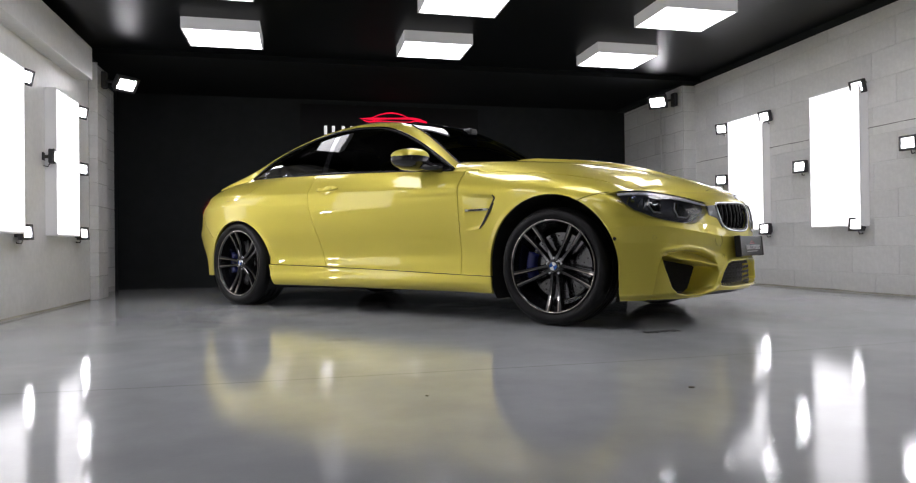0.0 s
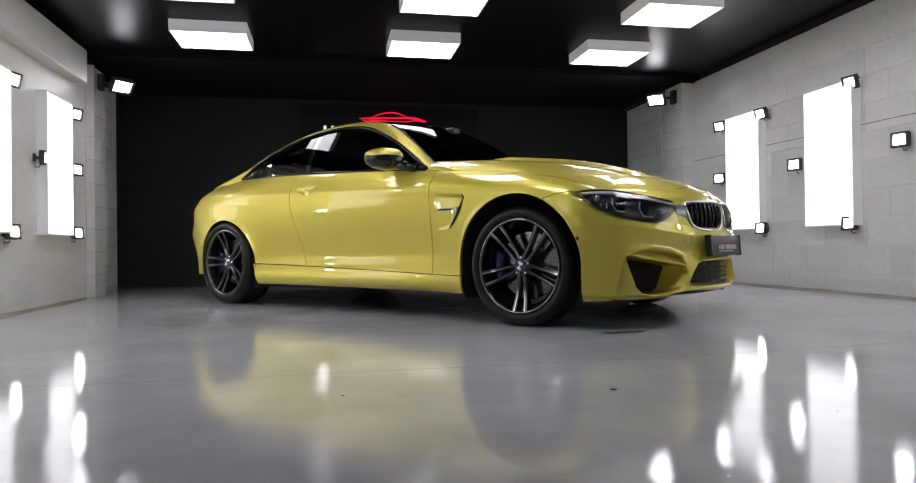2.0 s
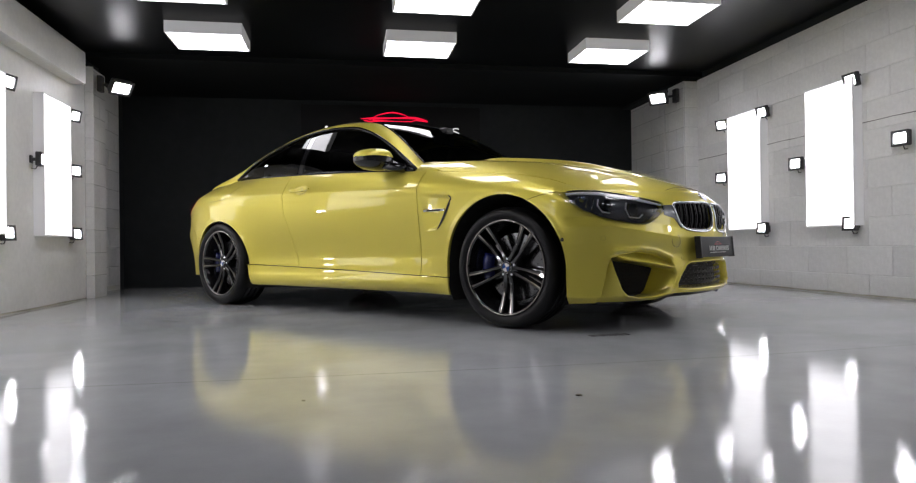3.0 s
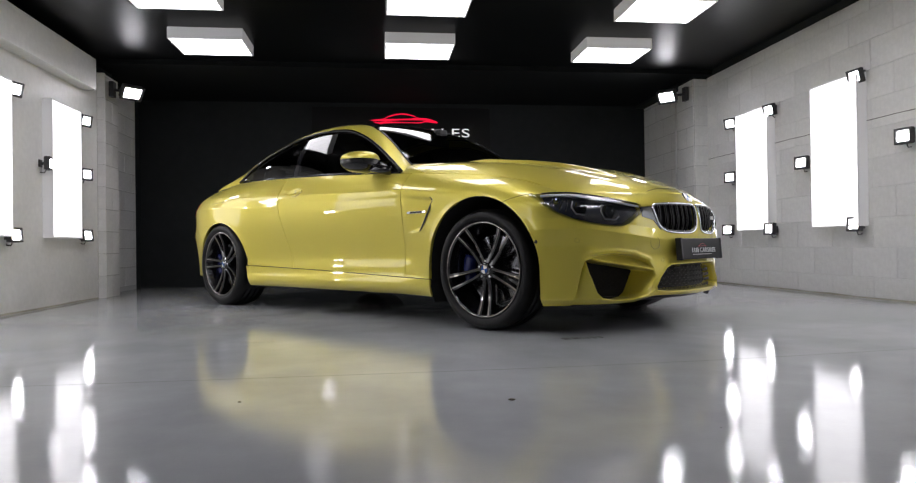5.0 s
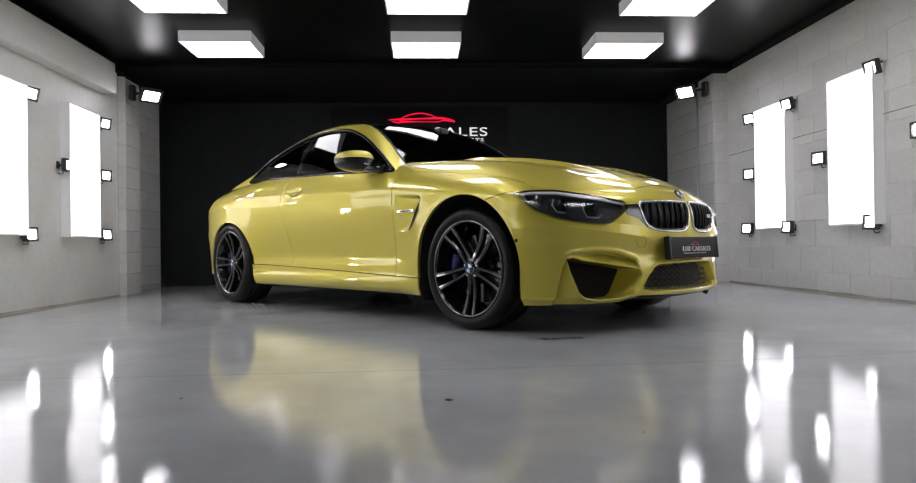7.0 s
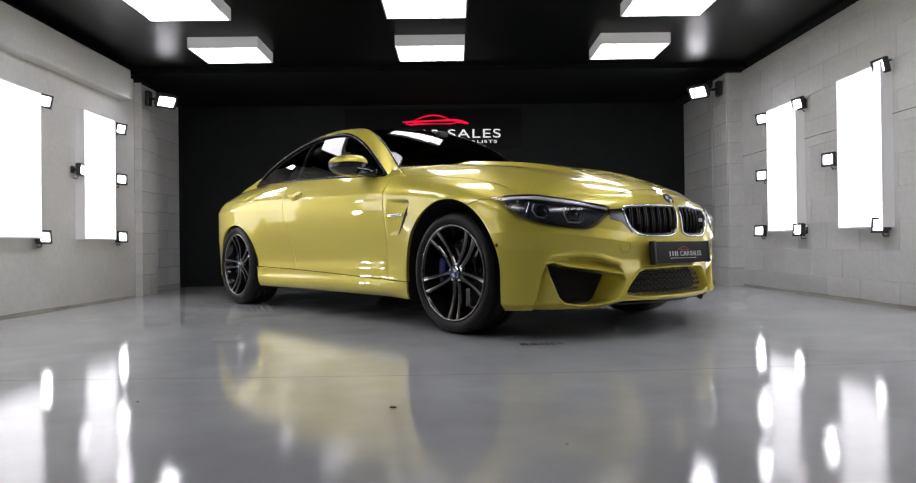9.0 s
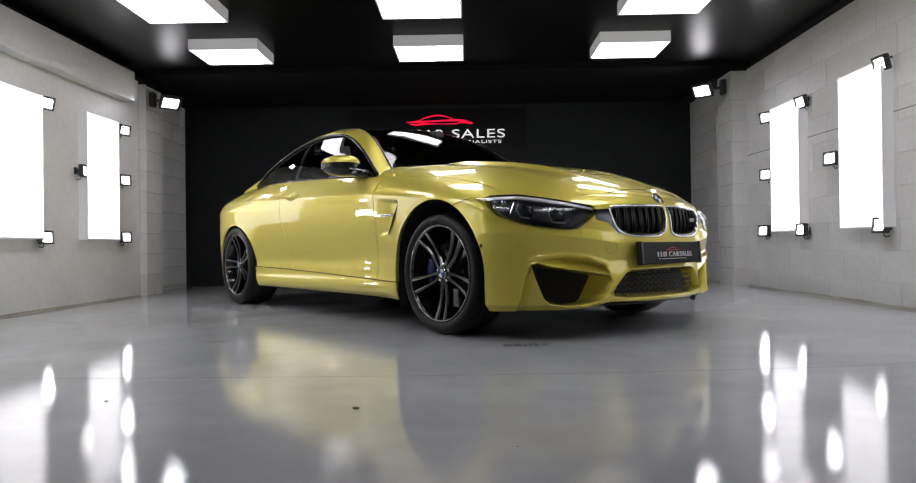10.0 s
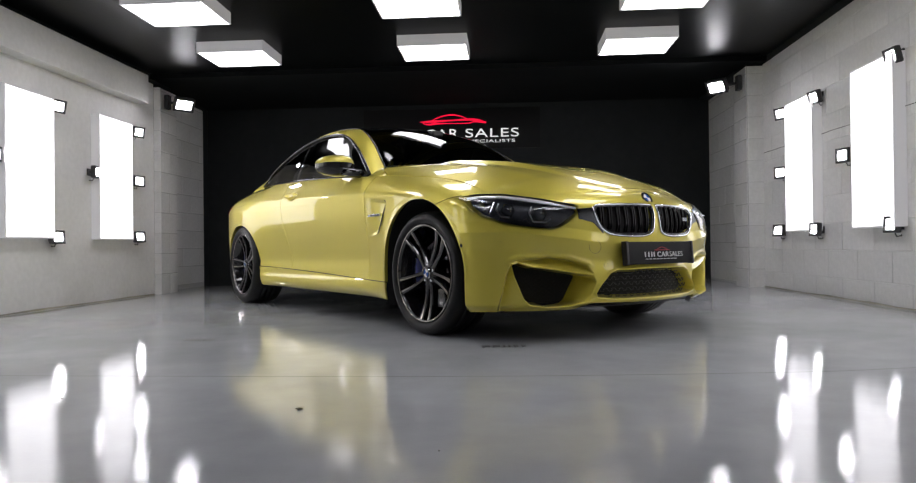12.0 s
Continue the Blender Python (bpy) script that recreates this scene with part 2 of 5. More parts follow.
    p = part("trim_northeast", box(PILASTER_E + 0.006, 6.81, EAST_TOP + 0.001, RIGHT + 0.3, BACK, CEIL), M_BLACK)
    tagged(p, "black painted band above the block wall", "trim", kind="structure")
    # added soffit; its matt black keeps the sign's red reflection off the ceiling
    p = part("soffit", box(-2.3, 7.121, CEIL - 0.03, 4.9, BACK + 0.1, CEIL + 0.02, 0.003), M_SOFFIT)
    tagged(p, "matt black soffit added in front of the back wall against reflections", "soffit", kind="structure")
    p = part("beam", box(-2.3, 6.72, CEIL - 0.05, 4.9, 7.12, CEIL + 0.02, 0.004), M_SOFFIT)
    tagged(p, "shallow black painted beam across the ceiling", "beam", kind="structure")


build_room()
M_DIRT = material("dusty_sealant", (0.42, 0.40, 0.33), rough=0.8, grain=0.35, grain_scale=40, stains=0.4, stain_scale=3)
M_CRACK = material("crack_grey", (0.16, 0.155, 0.15), rough=0.9, grain=0.4, grain_scale=60)


def wall_foot(name, x, y0, y1, side, label):
    """A dusty fillet where wall and floor meet."""
    ys = np.linspace(y0, y1, 60)
    verts, faces = [], []
    for i, y in enumerate(ys):
        z = floor_height(x, y)
        h = 0.010 + 0.008 * noise.noise((x, y * 3.0, 0.3))
        verts += [(x + side * 0.014, y, z + 0.002), (x + side * 0.001, y, z + h + 0.004)]
        if i:
            faces.append((2 * i - 2, 2 * i, 2 * i + 1, 2 * i - 1))
    tagged(mesh_object(name, verts, faces, M_DIRT), label, "sealant", kind="structure")


ck = [(RIGHT - 0.0075, y, 1.330 + 0.010 * (y - 4.1) + 0.004 * noise.noise((y * 4.0, 0.2, 0.1))) for y in np.linspace(3.3, 6.80, 70)]
cv, cf = [], []
for i, (x, y, z) in enumerate(ck):
    w = 0.0025 + 0.0018 * noise.noise((y * 9.0, 3.0, 1.0))
    cv += [(x, y, z - w), (x, y, z + w)]
    if i:
        cf.append((2 * i - 2, 2 * i, 2 * i + 1, 2 * i - 1))
tagged(mesh_object("wall_joint", cv, cf, M_CRACK), "thin cracked joint line along the block wall", "joint", kind="structure")
wall_foot("baseboard_east", RIGHT - 0.004, FRONT, 6.81, -1, "dusty brownish fillet at the foot of the block wall")
wall_foot("baseboard_west", LEFT, FRONT, 6.76, 1, "dusty brownish fillet at the foot of the white wall")


# ---- lamps ----
def ceiling_lamp():
    e = new("ceiling_lamp")
    w, d, h = 0.303, 0.245, CEIL - 2.204
    part("frame", joined(box(-w, -d, -h, -w + 0.012, d, 0, 0.002), box(w - 0.012, -d, -h, w, d, 0, 0.002),
                         box(-w + 0.012, -d, -h, w - 0.012, -d + 0.012, 0, 0.002), box(-w + 0.012, d - 0.012, -h, w - 0.012, d, 0, 0.002)), M_OPAL, e, "faintly glowing opal side frame")
    part("diffuser", box(-w + 0.0125, -d + 0.0125, -h + 0.003, w - 0.0125, d - 0.0125, -h + 0.012), M_CEIL_GLOW, e, "glowing white diffuser")
    return tagged(e, "lit square white surface-mounted ceiling lamp under the black ceiling", "ceiling lamp", "ceiling lamps")


lamp = ceiling_lamp()
lamp.matrix_basis = pose(1.483, 5.965, CEIL)
for x in (-0.303, 1.483, 3.262):
    # rows 3.61 and 2.43 are unseen, added to light the floor and car
    for y in (5.965, 4.79, 3.61, 2.43):
        if (x, y) != (1.483, 5.965):
            copy_thing(lamp, pose(x, y, CEIL))


def wall_panel():
    """Face towards +x, middle at the origin of its back."""
    e = new("light_panel")
    w, h, d = 0.270, 0.562, 0.080
    part("frame", joined(box(0, -w, -h, d, -w + 0.012, h, 0.002), box(0, w - 0.012, -h, d, w, h, 0.002),
                         box(0, -w + 0.012, -h, d, w - 0.012, -h + 0.012, 0.002), box(0, -w + 0.012, h - 0.012, d, w - 0.012, h, 0.002),
                         box(-0.004, -w + 0.006, -h + 0.006, d - 0.02, w - 0.006, h - 0.006)), M_OPAL, e, "faintly glowing opal frame")
    part("diffuser", box(d - 0.014, -w + 0.0125, -h + 0.0125, d - 0.003, w - 0.0125, h - 0.0125), M_PANEL_GLOW, e, "glowing white diffuser")
    return tagged(e, "tall lit white light panel on the white wall", "light panel", "wall light panels")


panel = wall_panel()
PANEL_Z = 1.131
panel.matrix_basis = pose(LEFT, 5.975, PANEL_Z)
# panels below y = 4 are unseen, added for side light and body reflections
for y in (4.85, 3.28, 2.15):
    copy_thing(panel, pose(LEFT, y, PANEL_Z))
for y in (5.863, 4.73, 3.60, 2.47):
    copy_thing(panel, pose(RIGHT, y, PANEL_Z - 0.002, 0, 0, 180))


def flood_lamp():
    """A small flood lamp on a bracket arm; the arm starts at the origin and goes along +x; the face looks along +x."""
    e = new("flood_lamp")
    part("arm", joined(box(0.0, -0.012, -0.012, 0.07, 0.012, 0.012, 0.003), box(0.02, -0.03, -0.03, 0.038, 0.03, 0.03, 0.003)), M_FLOOD, e, "black bracket arm")
    bezel = joined(box(0.07, -0.063, -0.054, 0.10, 0.063, 0.054, 0.008),
                   box(0.098, -0.063, -0.054, 0.112, -0.047, 0.054, 0.003), box(0.098, 0.047, -0.054, 0.112, 0.063, 0.054, 0.003),
                   box(0.098, -0.047, -0.054, 0.112, 0.047, -0.038, 0.003), box(0.098, -0.047, 0.038, 0.112, 0.047, 0.054, 0.003))
    part("housing", bezel, M_FLOOD, e, "black cast housing")
    part("reflector", box(0.0995, -0.0468, -0.0378, 0.1015, 0.0468, 0.0378), M_REFLECTOR_GLOW, e, "pale reflector behind the glass, its lit look made by a faint glow")
    part("led_face", box(0.1012, -0.040, -0.032, 0.104, 0.040, 0.032, 0.001), M_FLOOD_GLOW, e, "glowing white face")
    part("cable", tube([(0.075, 0.0, -0.045), (0.06, 0.0, -0.075), (0.03, 0.0, -0.07), (0.005, 0.0, -0.04)], 0.004, 6), M_FLOOD, e)
    return tagged(e, "small lit black flood lamp on a wall bracket", "flood lamp", "flood lamps")


flood = flood_lamp()
flood.matrix_basis = pose(LEFT - 0.03, 6.41, 1.655, 0, 12, -20)
# lamps below y = 4 are unseen too, added beside those panels
for y, z, turn, tip in ((6.41, 1.15, -20, 0), (6.405, 0.59, -15, -5), (5.67, 1.163, 10, 0), (5.213, 1.668, -15, 14), (5.18, 0.575, -10, -4), (4.49, 1.168, 10, 0),
                        (3.62, 1.67, -10, 14), (3.62, 0.575, -10, -4), (2.92, 1.17, 10, 0)):
    copy_thing(flood, pose(LEFT - 0.03, y, z, 0, tip, turn))
for y, z, turn, tip in ((6.30, 1.66, 205, 12), (6.315, 1.107, 205, 0), (6.36, 0.577, 200, -4), (5.60, 1.662, 190, 14), (5.61, 0.57, 185, -4), (5.16, 1.111, 195, 0),
                        (4.504, 1.687, 185, 14), (4.534, 0.576, 185, -4), (4.064, 1.154, 190, 0), (3.393, 1.715, 180, 14), (3.41, 0.595, 180, -4), (2.93, 1.16, 180, 0)):
    copy_thing(flood, pose(RIGHT + 0.03, y, z, 0, tip, turn))


def corner_flood(foot, lamp, aim):
    """A flood lamp held off a wall: foot of the bracket, middle of the lamp, and the point that it looks at."""
    e = new("corner_flood_lamp")
    foot, lamp = Vector(foot), Vector(lamp)
    part("bracket", moved(box(-0.022, -0.04, -0.075, 0.022, 0.04, 0.075, 0.006), Matrix.Translation(foot)), M_FLOOD, e, "black wall bracket")
    part("arm", tube([foot, foot.lerp(lamp, 0.5), lamp], 0.014, 8), M_FLOOD, e, "black arm")
    m = Matrix.Translation(lamp) @ (Vector(aim) - lamp).to_track_quat("X", "Z").to_matrix().to_4x4() @ Matrix.Scale(1.25, 4)
    head = joined(box(-0.03, -0.080, -0.056, 0.012, 0.080, 0.056, 0.01), box(0.010, -0.084, -0.060, 0.024, -0.064, 0.060, 0.003), box(0.010, 0.064, -0.060, 0.024, 0.084, 0.060, 0.003),
                  box(0.010, -0.064, -0.060, 0.024, 0.064, -0.042, 0.003), box(0.010, -0.064, 0.042, 0.024, 0.064, 0.060, 0.003))
    part("housing", moved(head, m), M_FLOOD, e, "black housing")
    part("reflector", moved(box(0.0115, -0.0638, -0.0418, 0.0135, 0.0638, 0.0418), m), M_REFLECTOR_GLOW, e, "pale reflector behind the glass, its lit look made by a faint glow")
    part("led_face", moved(box(0.0132, -0.060, -0.039, 0.017, 0.060, 0.039, 0.001), m), M_FLOOD_GLOW, e, "glowing white face")
    return tagged(e, "lit black flood lamp on a bracket high on the pilaster", "flood lamp", "corner flood lamps")


corner_flood((-1.455, 6.85, 2.03), (-1.27, 6.83, 2.0), (0.6, 5.0, -0.1))
corner_flood((4.455, 6.93, 2.085), (4.244, 6.92, 2.055), (2.0, 4.8, 0.0))


# ---- the car ----
# Car axes: x forward from the front axle, y to its left, z up from the floor.
CAR = new("coupe_car")
CAR_TILT = 0.0075
CAR.matrix_basis = pose(2.344, 4.157, -0.017, 0, 0, -49.15) @ pose(0, 0, 0, 0, -math.degrees(CAR_TILT), 0)
tagged(CAR, "glossy yellow metallic two-door coupe parked on the grey floor", "car")

# plan outline of the widest line: rear middle, round the side, to the front middle
OUT_X = np.array([-3.79, -3.77, -3.69, -3.52, -3.30, -3.04, -2.80, -2.50, -2.10, -1.50, -0.90, -0.50, -0.20, 0.0, 0.2, 0.36, 0.46, 0.555, 0.635, 0.70, 0.755, 0.805, 0.822])
OUT_A = np.array([0.0, 0.30, 0.56, 0.755, 0.872, 0.928, 0.940, 0.924, 0.894, 0.891, 0.901, 0.914, 0.931, 0.940, 0.944, 0.940, 0.905, 0.832, 0.70, 0.56, 0.40, 0.20, 0.0])


def rounded(points, n):
    """Catmull-Rom through the points, evenly resampled."""
    p = np.vstack([2 * points[0] - points[1], points, 2 * points[-1] - points[-2]])
    out = []
    for i in range(1, len(p) - 2):
        t = np.linspace(0, 1, 24, endpoint=False)[:, None]
        out.append(0.5 * (2 * p[i] + (p[i + 1] - p[i - 1]) * t + (2 * p[i - 1] - 5 * p[i] + 4 * p[i + 1] - p[i + 2]) * t ** 2 + (3 * p[i] - p[i - 1] - 3 * p[i + 1] + p[i + 2]) * t ** 3))
    out.append(p[-2][None])
    c = np.vstack(out)
    s = np.concatenate([[0], np.cumsum(np.linalg.norm(np.diff(c, axis=0), axis=1))])
    u = np.linspace(0, s[-1], n)
    return u, np.stack([np.interp(u, s, c[:, k]) for k in range(c.shape[1])], 1)


OUT_P, OUT_C = rounded(np.stack([OUT_X, OUT_A], 1), 1600)
P_END = OUT_P[-1]
OUT_N = np.stack([-np.gradient(OUT_C[:, 1]), np.gradient(OUT_C[:, 0])], 1)
OUT_N /= np.linalg.norm(OUT_N, axis=1)[:, None]
for k in range(2):
    OUT_N[:, k] = np.convolve(np.pad(OUT_N[:, k], 30, mode="edge"), np.ones(61) / 61, "valid")
P_SIDE = (OUT_P > np.interp(0.28, OUT_C[:, 1], OUT_P)) & (OUT_P < P_END - 0.3)


def p_at(x):
    """Place along the outline of the side at x."""
    return np.interp(x, OUT_C[:, 0], OUT_P)


def out_x(p):
    return np.interp(p, OUT_P, OUT_C[:, 0])


def out_a(p):
    return np.interp(p, OUT_P, OUT_C[:, 1])


def top_z(p):
    """Height of the belt, wing and nose edge along the outline."""
    return spline(out_x(p), [-3.81, -3.5, -3.2, -2.85, -2.4, -1.9, -1.3, -0.72, -0.534, -0.2, 0.0, 0.2, 0.4, 0.52, 0.7, 0.83],
                  [1.02, 1.02, 1.04, 1.062, 1.042, 1.018, 0.985, 0.943, 0.928, 0.892, 0.865, 0.826, 0.775, 0.748, 0.742, 0.748])


def top_inset(p):
    return spline(out_x(p), [-3.81, -3.6, -3.3, -2.85, -2.4, -2.0, -1.3, -0.72, -0.534, -0.2, 0.2, 0.4, 0.55, 0.7, 0.83],
                  [0.06, 0.16, 0.22, 0.275, 0.165, 0.10, 0.072, 0.080, 0.118, 0.14, 0.145, 0.14, 0.11, 0.095, 0.09])


def inside(poly, x, y):
    """Signed distance to a polygon, positive inside."""
    x, y = np.asarray(x, float), np.asarray(y, float)
    d = np.full(x.shape, 1e9)
    c = np.zeros(x.shape, bool)
    for (x0, y0), (x1, y1) in zip(poly, poly[1:] + poly[:1]):
        ex, ey = x1 - x0, y1 - y0
        t = np.clip(((x - x0) * ex + (y - y0) * ey) / (ex * ex + ey * ey), 0, 1)
        d = np.minimum(d, np.hypot(x - x0 - t * ex, y - y0 - t * ey))
        if y0 != y1:
            c ^= ((y0 > y) != (y1 > y)) & (x < (x1 - x0) * (y - y0) / (y1 - y0) + x0)
    return np.where(c, d, -d)


# openings of the front, as outlines of (a, z): a is the distance from the car's middle line
KIDNEY = [(0.020, 0.62), (0.030, 0.56), (0.050, 0.54), (0.102, 0.527), (0.20, 0.526), (0.293, 0.533), (0.34, 0.549), (0.37, 0.575), (0.390, 0.615), (0.398, 0.655), (0.390, 0.673), (0.36, 0.682), (0.20, 0.688), (0.04, 0.688), (0.020, 0.678)]
MIDDLE_INTAKE = [(-0.01, 0.220), (0.30, 0.222), (0.385, 0.232), (0.393, 0.246), (0.378, 0.268), (0.31, 0.338), (0.27, 0.353), (-0.01, 0.357)]
SIDE_INTAKE = [(0.381, 0.285), (0.41, 0.241), (0.46, 0.210), (0.527, 0.192), (0.633, 0.189), (0.712, 0.203), (0.738, 0.23), (0.777, 0.337), (0.790, 0.392), (0.765, 0.400), (0.705, 0.380), (0.604, 0.365), (0.408, 0.332)]
DARK_INTAKE = [(0.49, 0.30), (0.515, 0.25), (0.56, 0.224), (0.70, 0.212), (0.726, 0.235), (0.765, 0.35), (0.770, 0.388), (0.70, 0.370), (0.60, 0.354), (0.52, 0.334)]
BROW = [(0.800, 0.405), (0.77, 0.419), (0.636, 0.429), (0.529, 0.417), (0.434, 0.385), (0.402, 0.345), (0.406, 0.336), (0.604, 0.369), (0.705, 0.384), (0.775, 0.402)]
HEADLIGHT = [(0.943, 0.727), (0.928, 0.677), (0.896, 0.633), (0.841, 0.599), (0.771, 0.580), (0.68, 0.567), (0.612, 0.563), (0.575, 0.571), (0.539, 0.594), (0.475, 0.640), (0.478, 0.676), (0.569, 0.693), (0.664, 0.712), (0.759, 0.727), (0.845, 0.738), (0.906, 0.739), (0.938, 0.734)]


def inset(p, z, sculpt=True):
    x, a = out_x(p), out_a(p)
    zt, it = top_z(p), top_inset(p)
    nose = step(-0.15, 0.55, x)
    zs = spline(x, [-3.8, -0.7, 0.0, 0.3, 0.5, 0.6, 0.85], [0.80, 0.80, 0.745, 0.665, 0.60, 0.575, 0.575])
    zs = zs + 0.03 * step(-2.2, -2.8, x)
    q = np.clip((z - zs) / np.maximum(zt - zs, 0.05), 0, 1.1)
    upper = it * (0.82 * q ** (2.1 + 1.0 * nose) + 0.18 * q * (1 - nose) + 0.18 * q ** 2 * nose)
    # door side: undercut flank, flared foot, sill
    door = step(-0.25, -0.75, x) * step(-2.7, -2.2, x)
    flank = spline(z, [0.18, 0.205, 0.225, 0.25, 0.285, 0.305, 0.36, 0.42, 0.50, 0.60, 0.70, 0.77, 0.84],
                   [0.085, 0.040, 0.020, 0.012, 0.017, 0.024, 0.030, 0.036, 0.030, 0.017, 0.005, 0.0, 0.0])
    side = 0.015 * step(0.62, 0.25, z)
    low = door * flank + (1 - door) * side * (1 - nose)
    zc = 0.872 + 0.040 * (-1.8 - x)
    crease = -0.008 * np.clip(1 - np.abs(z - zc) / 0.05, 0, 1) * step(-0.45, -0.8, x) * step(-3.5, -3.05, x)
    # front: lip, chin and slope of the bumper
    front = step(0.15, 0.46, x) * (0.045 * step(0.205, 0.165, z) + 0.012 * np.exp(-((z - 0.41) / 0.05) ** 2) * step(0.80, 0.6, a))
    res = upper + low + crease + front
    # ridge of the front bumper below the lamps
    ridge = 0.497 + 0.055 * np.clip((a - 0.38) / 0.42, 0, 1)
    res = res - 0.011 * np.clip(1 - np.abs(z - ridge) / np.where(z > ridge, 0.05, 0.085), 0, 1) * step(0.30, 0.48, x) * step(0.30, 0.42, a)
    # rear bumper tuck
    res = res + step(-3.25, -3.6, x) * (0.10 * step(0.55, 0.28, z) - 0.02 * np.exp(-((z - 0.62) / 0.06) ** 2))
    # arch flares
    for xc, rim in ((-0.002, 0.404), (-2.785, 0.370)):
        r = np.hypot(x - xc, z - 0.345)
        res = res - 0.004 * np.exp(-((r - rim) / 0.016) ** 2) * (z > 0.2)
    # side vent of the wing
    vent = inside([(-0.60, 0.79), (-0.36, 0.765), (-0.345, 0.745), (-0.47, 0.575), (-0.60, 0.555)], x, z)
    res = res + 0.020 * step(0.0, 0.02, vent) * step(-0.62, -0.40, x)
    if sculpt:
        res = res + 0.022 * np.exp(-(((x + 1.80) / 0.058) ** 2 + ((z - 0.890) / 0.026) ** 2) ** 2)
        m = x > 0.2
        brow, hollow, mouth = inside(BROW, a, z), inside(SIDE_INTAKE, a, z), inside(MIDDLE_INTAKE, a, z)
        under = np.clip((z - (0.336 + (a - 0.406) * 0.18)) / 0.045, 0.12, 1)
        res = res + m * 0.046 * step(0.0, 0.009, brow) * under
        res = res - m * 0.007 * np.exp(-((brow + 0.011) / 0.009) ** 2) * step(0.37, 0.40, z) * step(0.82, 0.78, a)
        # rolled rims under the openings
        res = res - m * 0.007 * np.exp(-((hollow + 0.009) / 0.008) ** 2) * step(0.30, 0.26, z) * step(0.75, 0.72, a)
        res = res - m * 0.006 * np.exp(-((mouth + 0.008) / 0.007) ** 2)
        ramp = np.clip((a - 0.372 - 0.55 * np.clip(0.335 - z, 0, 1)) / 0.10, 0, 1)
        res = res + m * 0.15 * step(-0.003, 0.010, hollow) * ramp
        res = res + m * 0.07 * step(-0.006, 0.010, inside(MIDDLE_INTAKE, a, z))
        res = res + m * 0.05 * step(0.0, 0.010, inside(KIDNEY, a, z))
        res = res + m * 0.05 * step(0.0, 0.012, inside(HEADLIGHT, a, z))
        # channel between the outer blade and the intake
        edge = np.interp(z, [0.168, 0.24, 0.346, 0.402], [0.853, 0.836, 0.815, 0.793])
        lip = np.interp(z, [0.168, 0.23, 0.337, 0.402], [0.70, 0.738, 0.777, 0.792])
        frac = np.clip((a - lip) / np.maximum(edge - lip, 0.004), 0, 1)
        res = res + m * 0.044 * frac * step(edge + 0.001, edge - 0.006, a) * (a < edge + 0.01) * (z < 0.402)
    return res


def surf(p, z, side=1.0, sculpt=True, lift=0.0):
    """Points of the body side at place p of the outline and height z; side 1 is the car's right."""
    p, z = np.broadcast_arrays(np.asarray(p, float), np.asarray(z, float))
    d = inset(p, z, sculpt) - lift
    nx, na = np.interp(p, OUT_P, OUT_N[:, 0]), np.interp(p, OUT_P, OUT_N[:, 1])
    nl = np.hypot(nx, na)
    x = out_x(p) + nx / nl * d * -1.0 * ORIENT
    a = out_a(p) + na / nl * d * -1.0 * ORIENT
    return np.stack([x, -side * np.maximum(a, 0.0), z], -1)


ORIENT = 1.0 if OUT_N[800][1] > 0 else -1.0


def sheet(name, pts, mat, parent, label="", keep=None, skirt=0.014, flip=False, mirror=False, both=False):
    """A smooth panel from a grid of points, with its rim turned inwards."""
    pts = np.asarray(pts, float)
    if mirror:
        pts = pts * np.array([1, -1, 1])
        flip = not flip
    nv, nu = pts.shape[:2]
    du, dv = np.gradient(pts, axis=1), np.gradient(pts, axis=0)
    n = np.cross(du, dv)
    n /= np.maximum(np.linalg.norm(n, axis=2), 1e-9)[..., None]
    mid = np.stack([np.clip(pts[..., 0], -2.9, -0.1), 0 * pts[..., 1], np.full(pts.shape[:2], 0.62)], -1)
    flip = float(((pts - mid) * n).sum()) < 0
    if flip:
        n = -n
    faces = []
    for j in range(nv - 1):
        for i in range(nu - 1):
            if keep is None or keep[j, i]:
                f = (j * nu + i, j * nu + i + 1, (j + 1) * nu + i + 1, (j + 1) * nu + i)
                faces.append(f[::-1] if flip else f)
    count = {}
    for f in faces:
        for k in range(4):
            e = (f[k], f[(k + 1) % 4])
            count[e] = count.get(e, 0) + 1
    rim = [e for e in count if (e[1], e[0]) not in count]
    flat, fn = pts.reshape(-1, 3), n.reshape(-1, 3)
    used = sorted({i for f in faces for i in f})
    index = {i: k for k, i in enumerate(used)}
    verts = [flat[i] for i in used]
    out = [tuple(index[i] for i in f) for f in faces]
    sharp = set()
    if skirt:
        inner = {}
        for a, b in rim:
            for i in (a, b):
                if i not in inner:
                    inner[i] = len(verts)
                    verts.append(flat[i] - skirt * fn[i])
            out.append((index[b], index[a], inner[a], inner[b]))
            sharp.add(frozenset((index[a], index[b])))
    ob = mesh_object(name, verts, out, mat, parent, label, smooth=True)
    me = ob.data
    if sharp:
        flags = np.zeros(len(me.edges), bool)
        for e in me.edges:
            if frozenset(e.vertices) in sharp:
                flags[e.index] = True
        att = me.attributes.get("sharp_edge") or me.attributes.new("sharp_edge", "BOOLEAN", "EDGE")
        att.data.foreach_set("value", flags)
    return ob


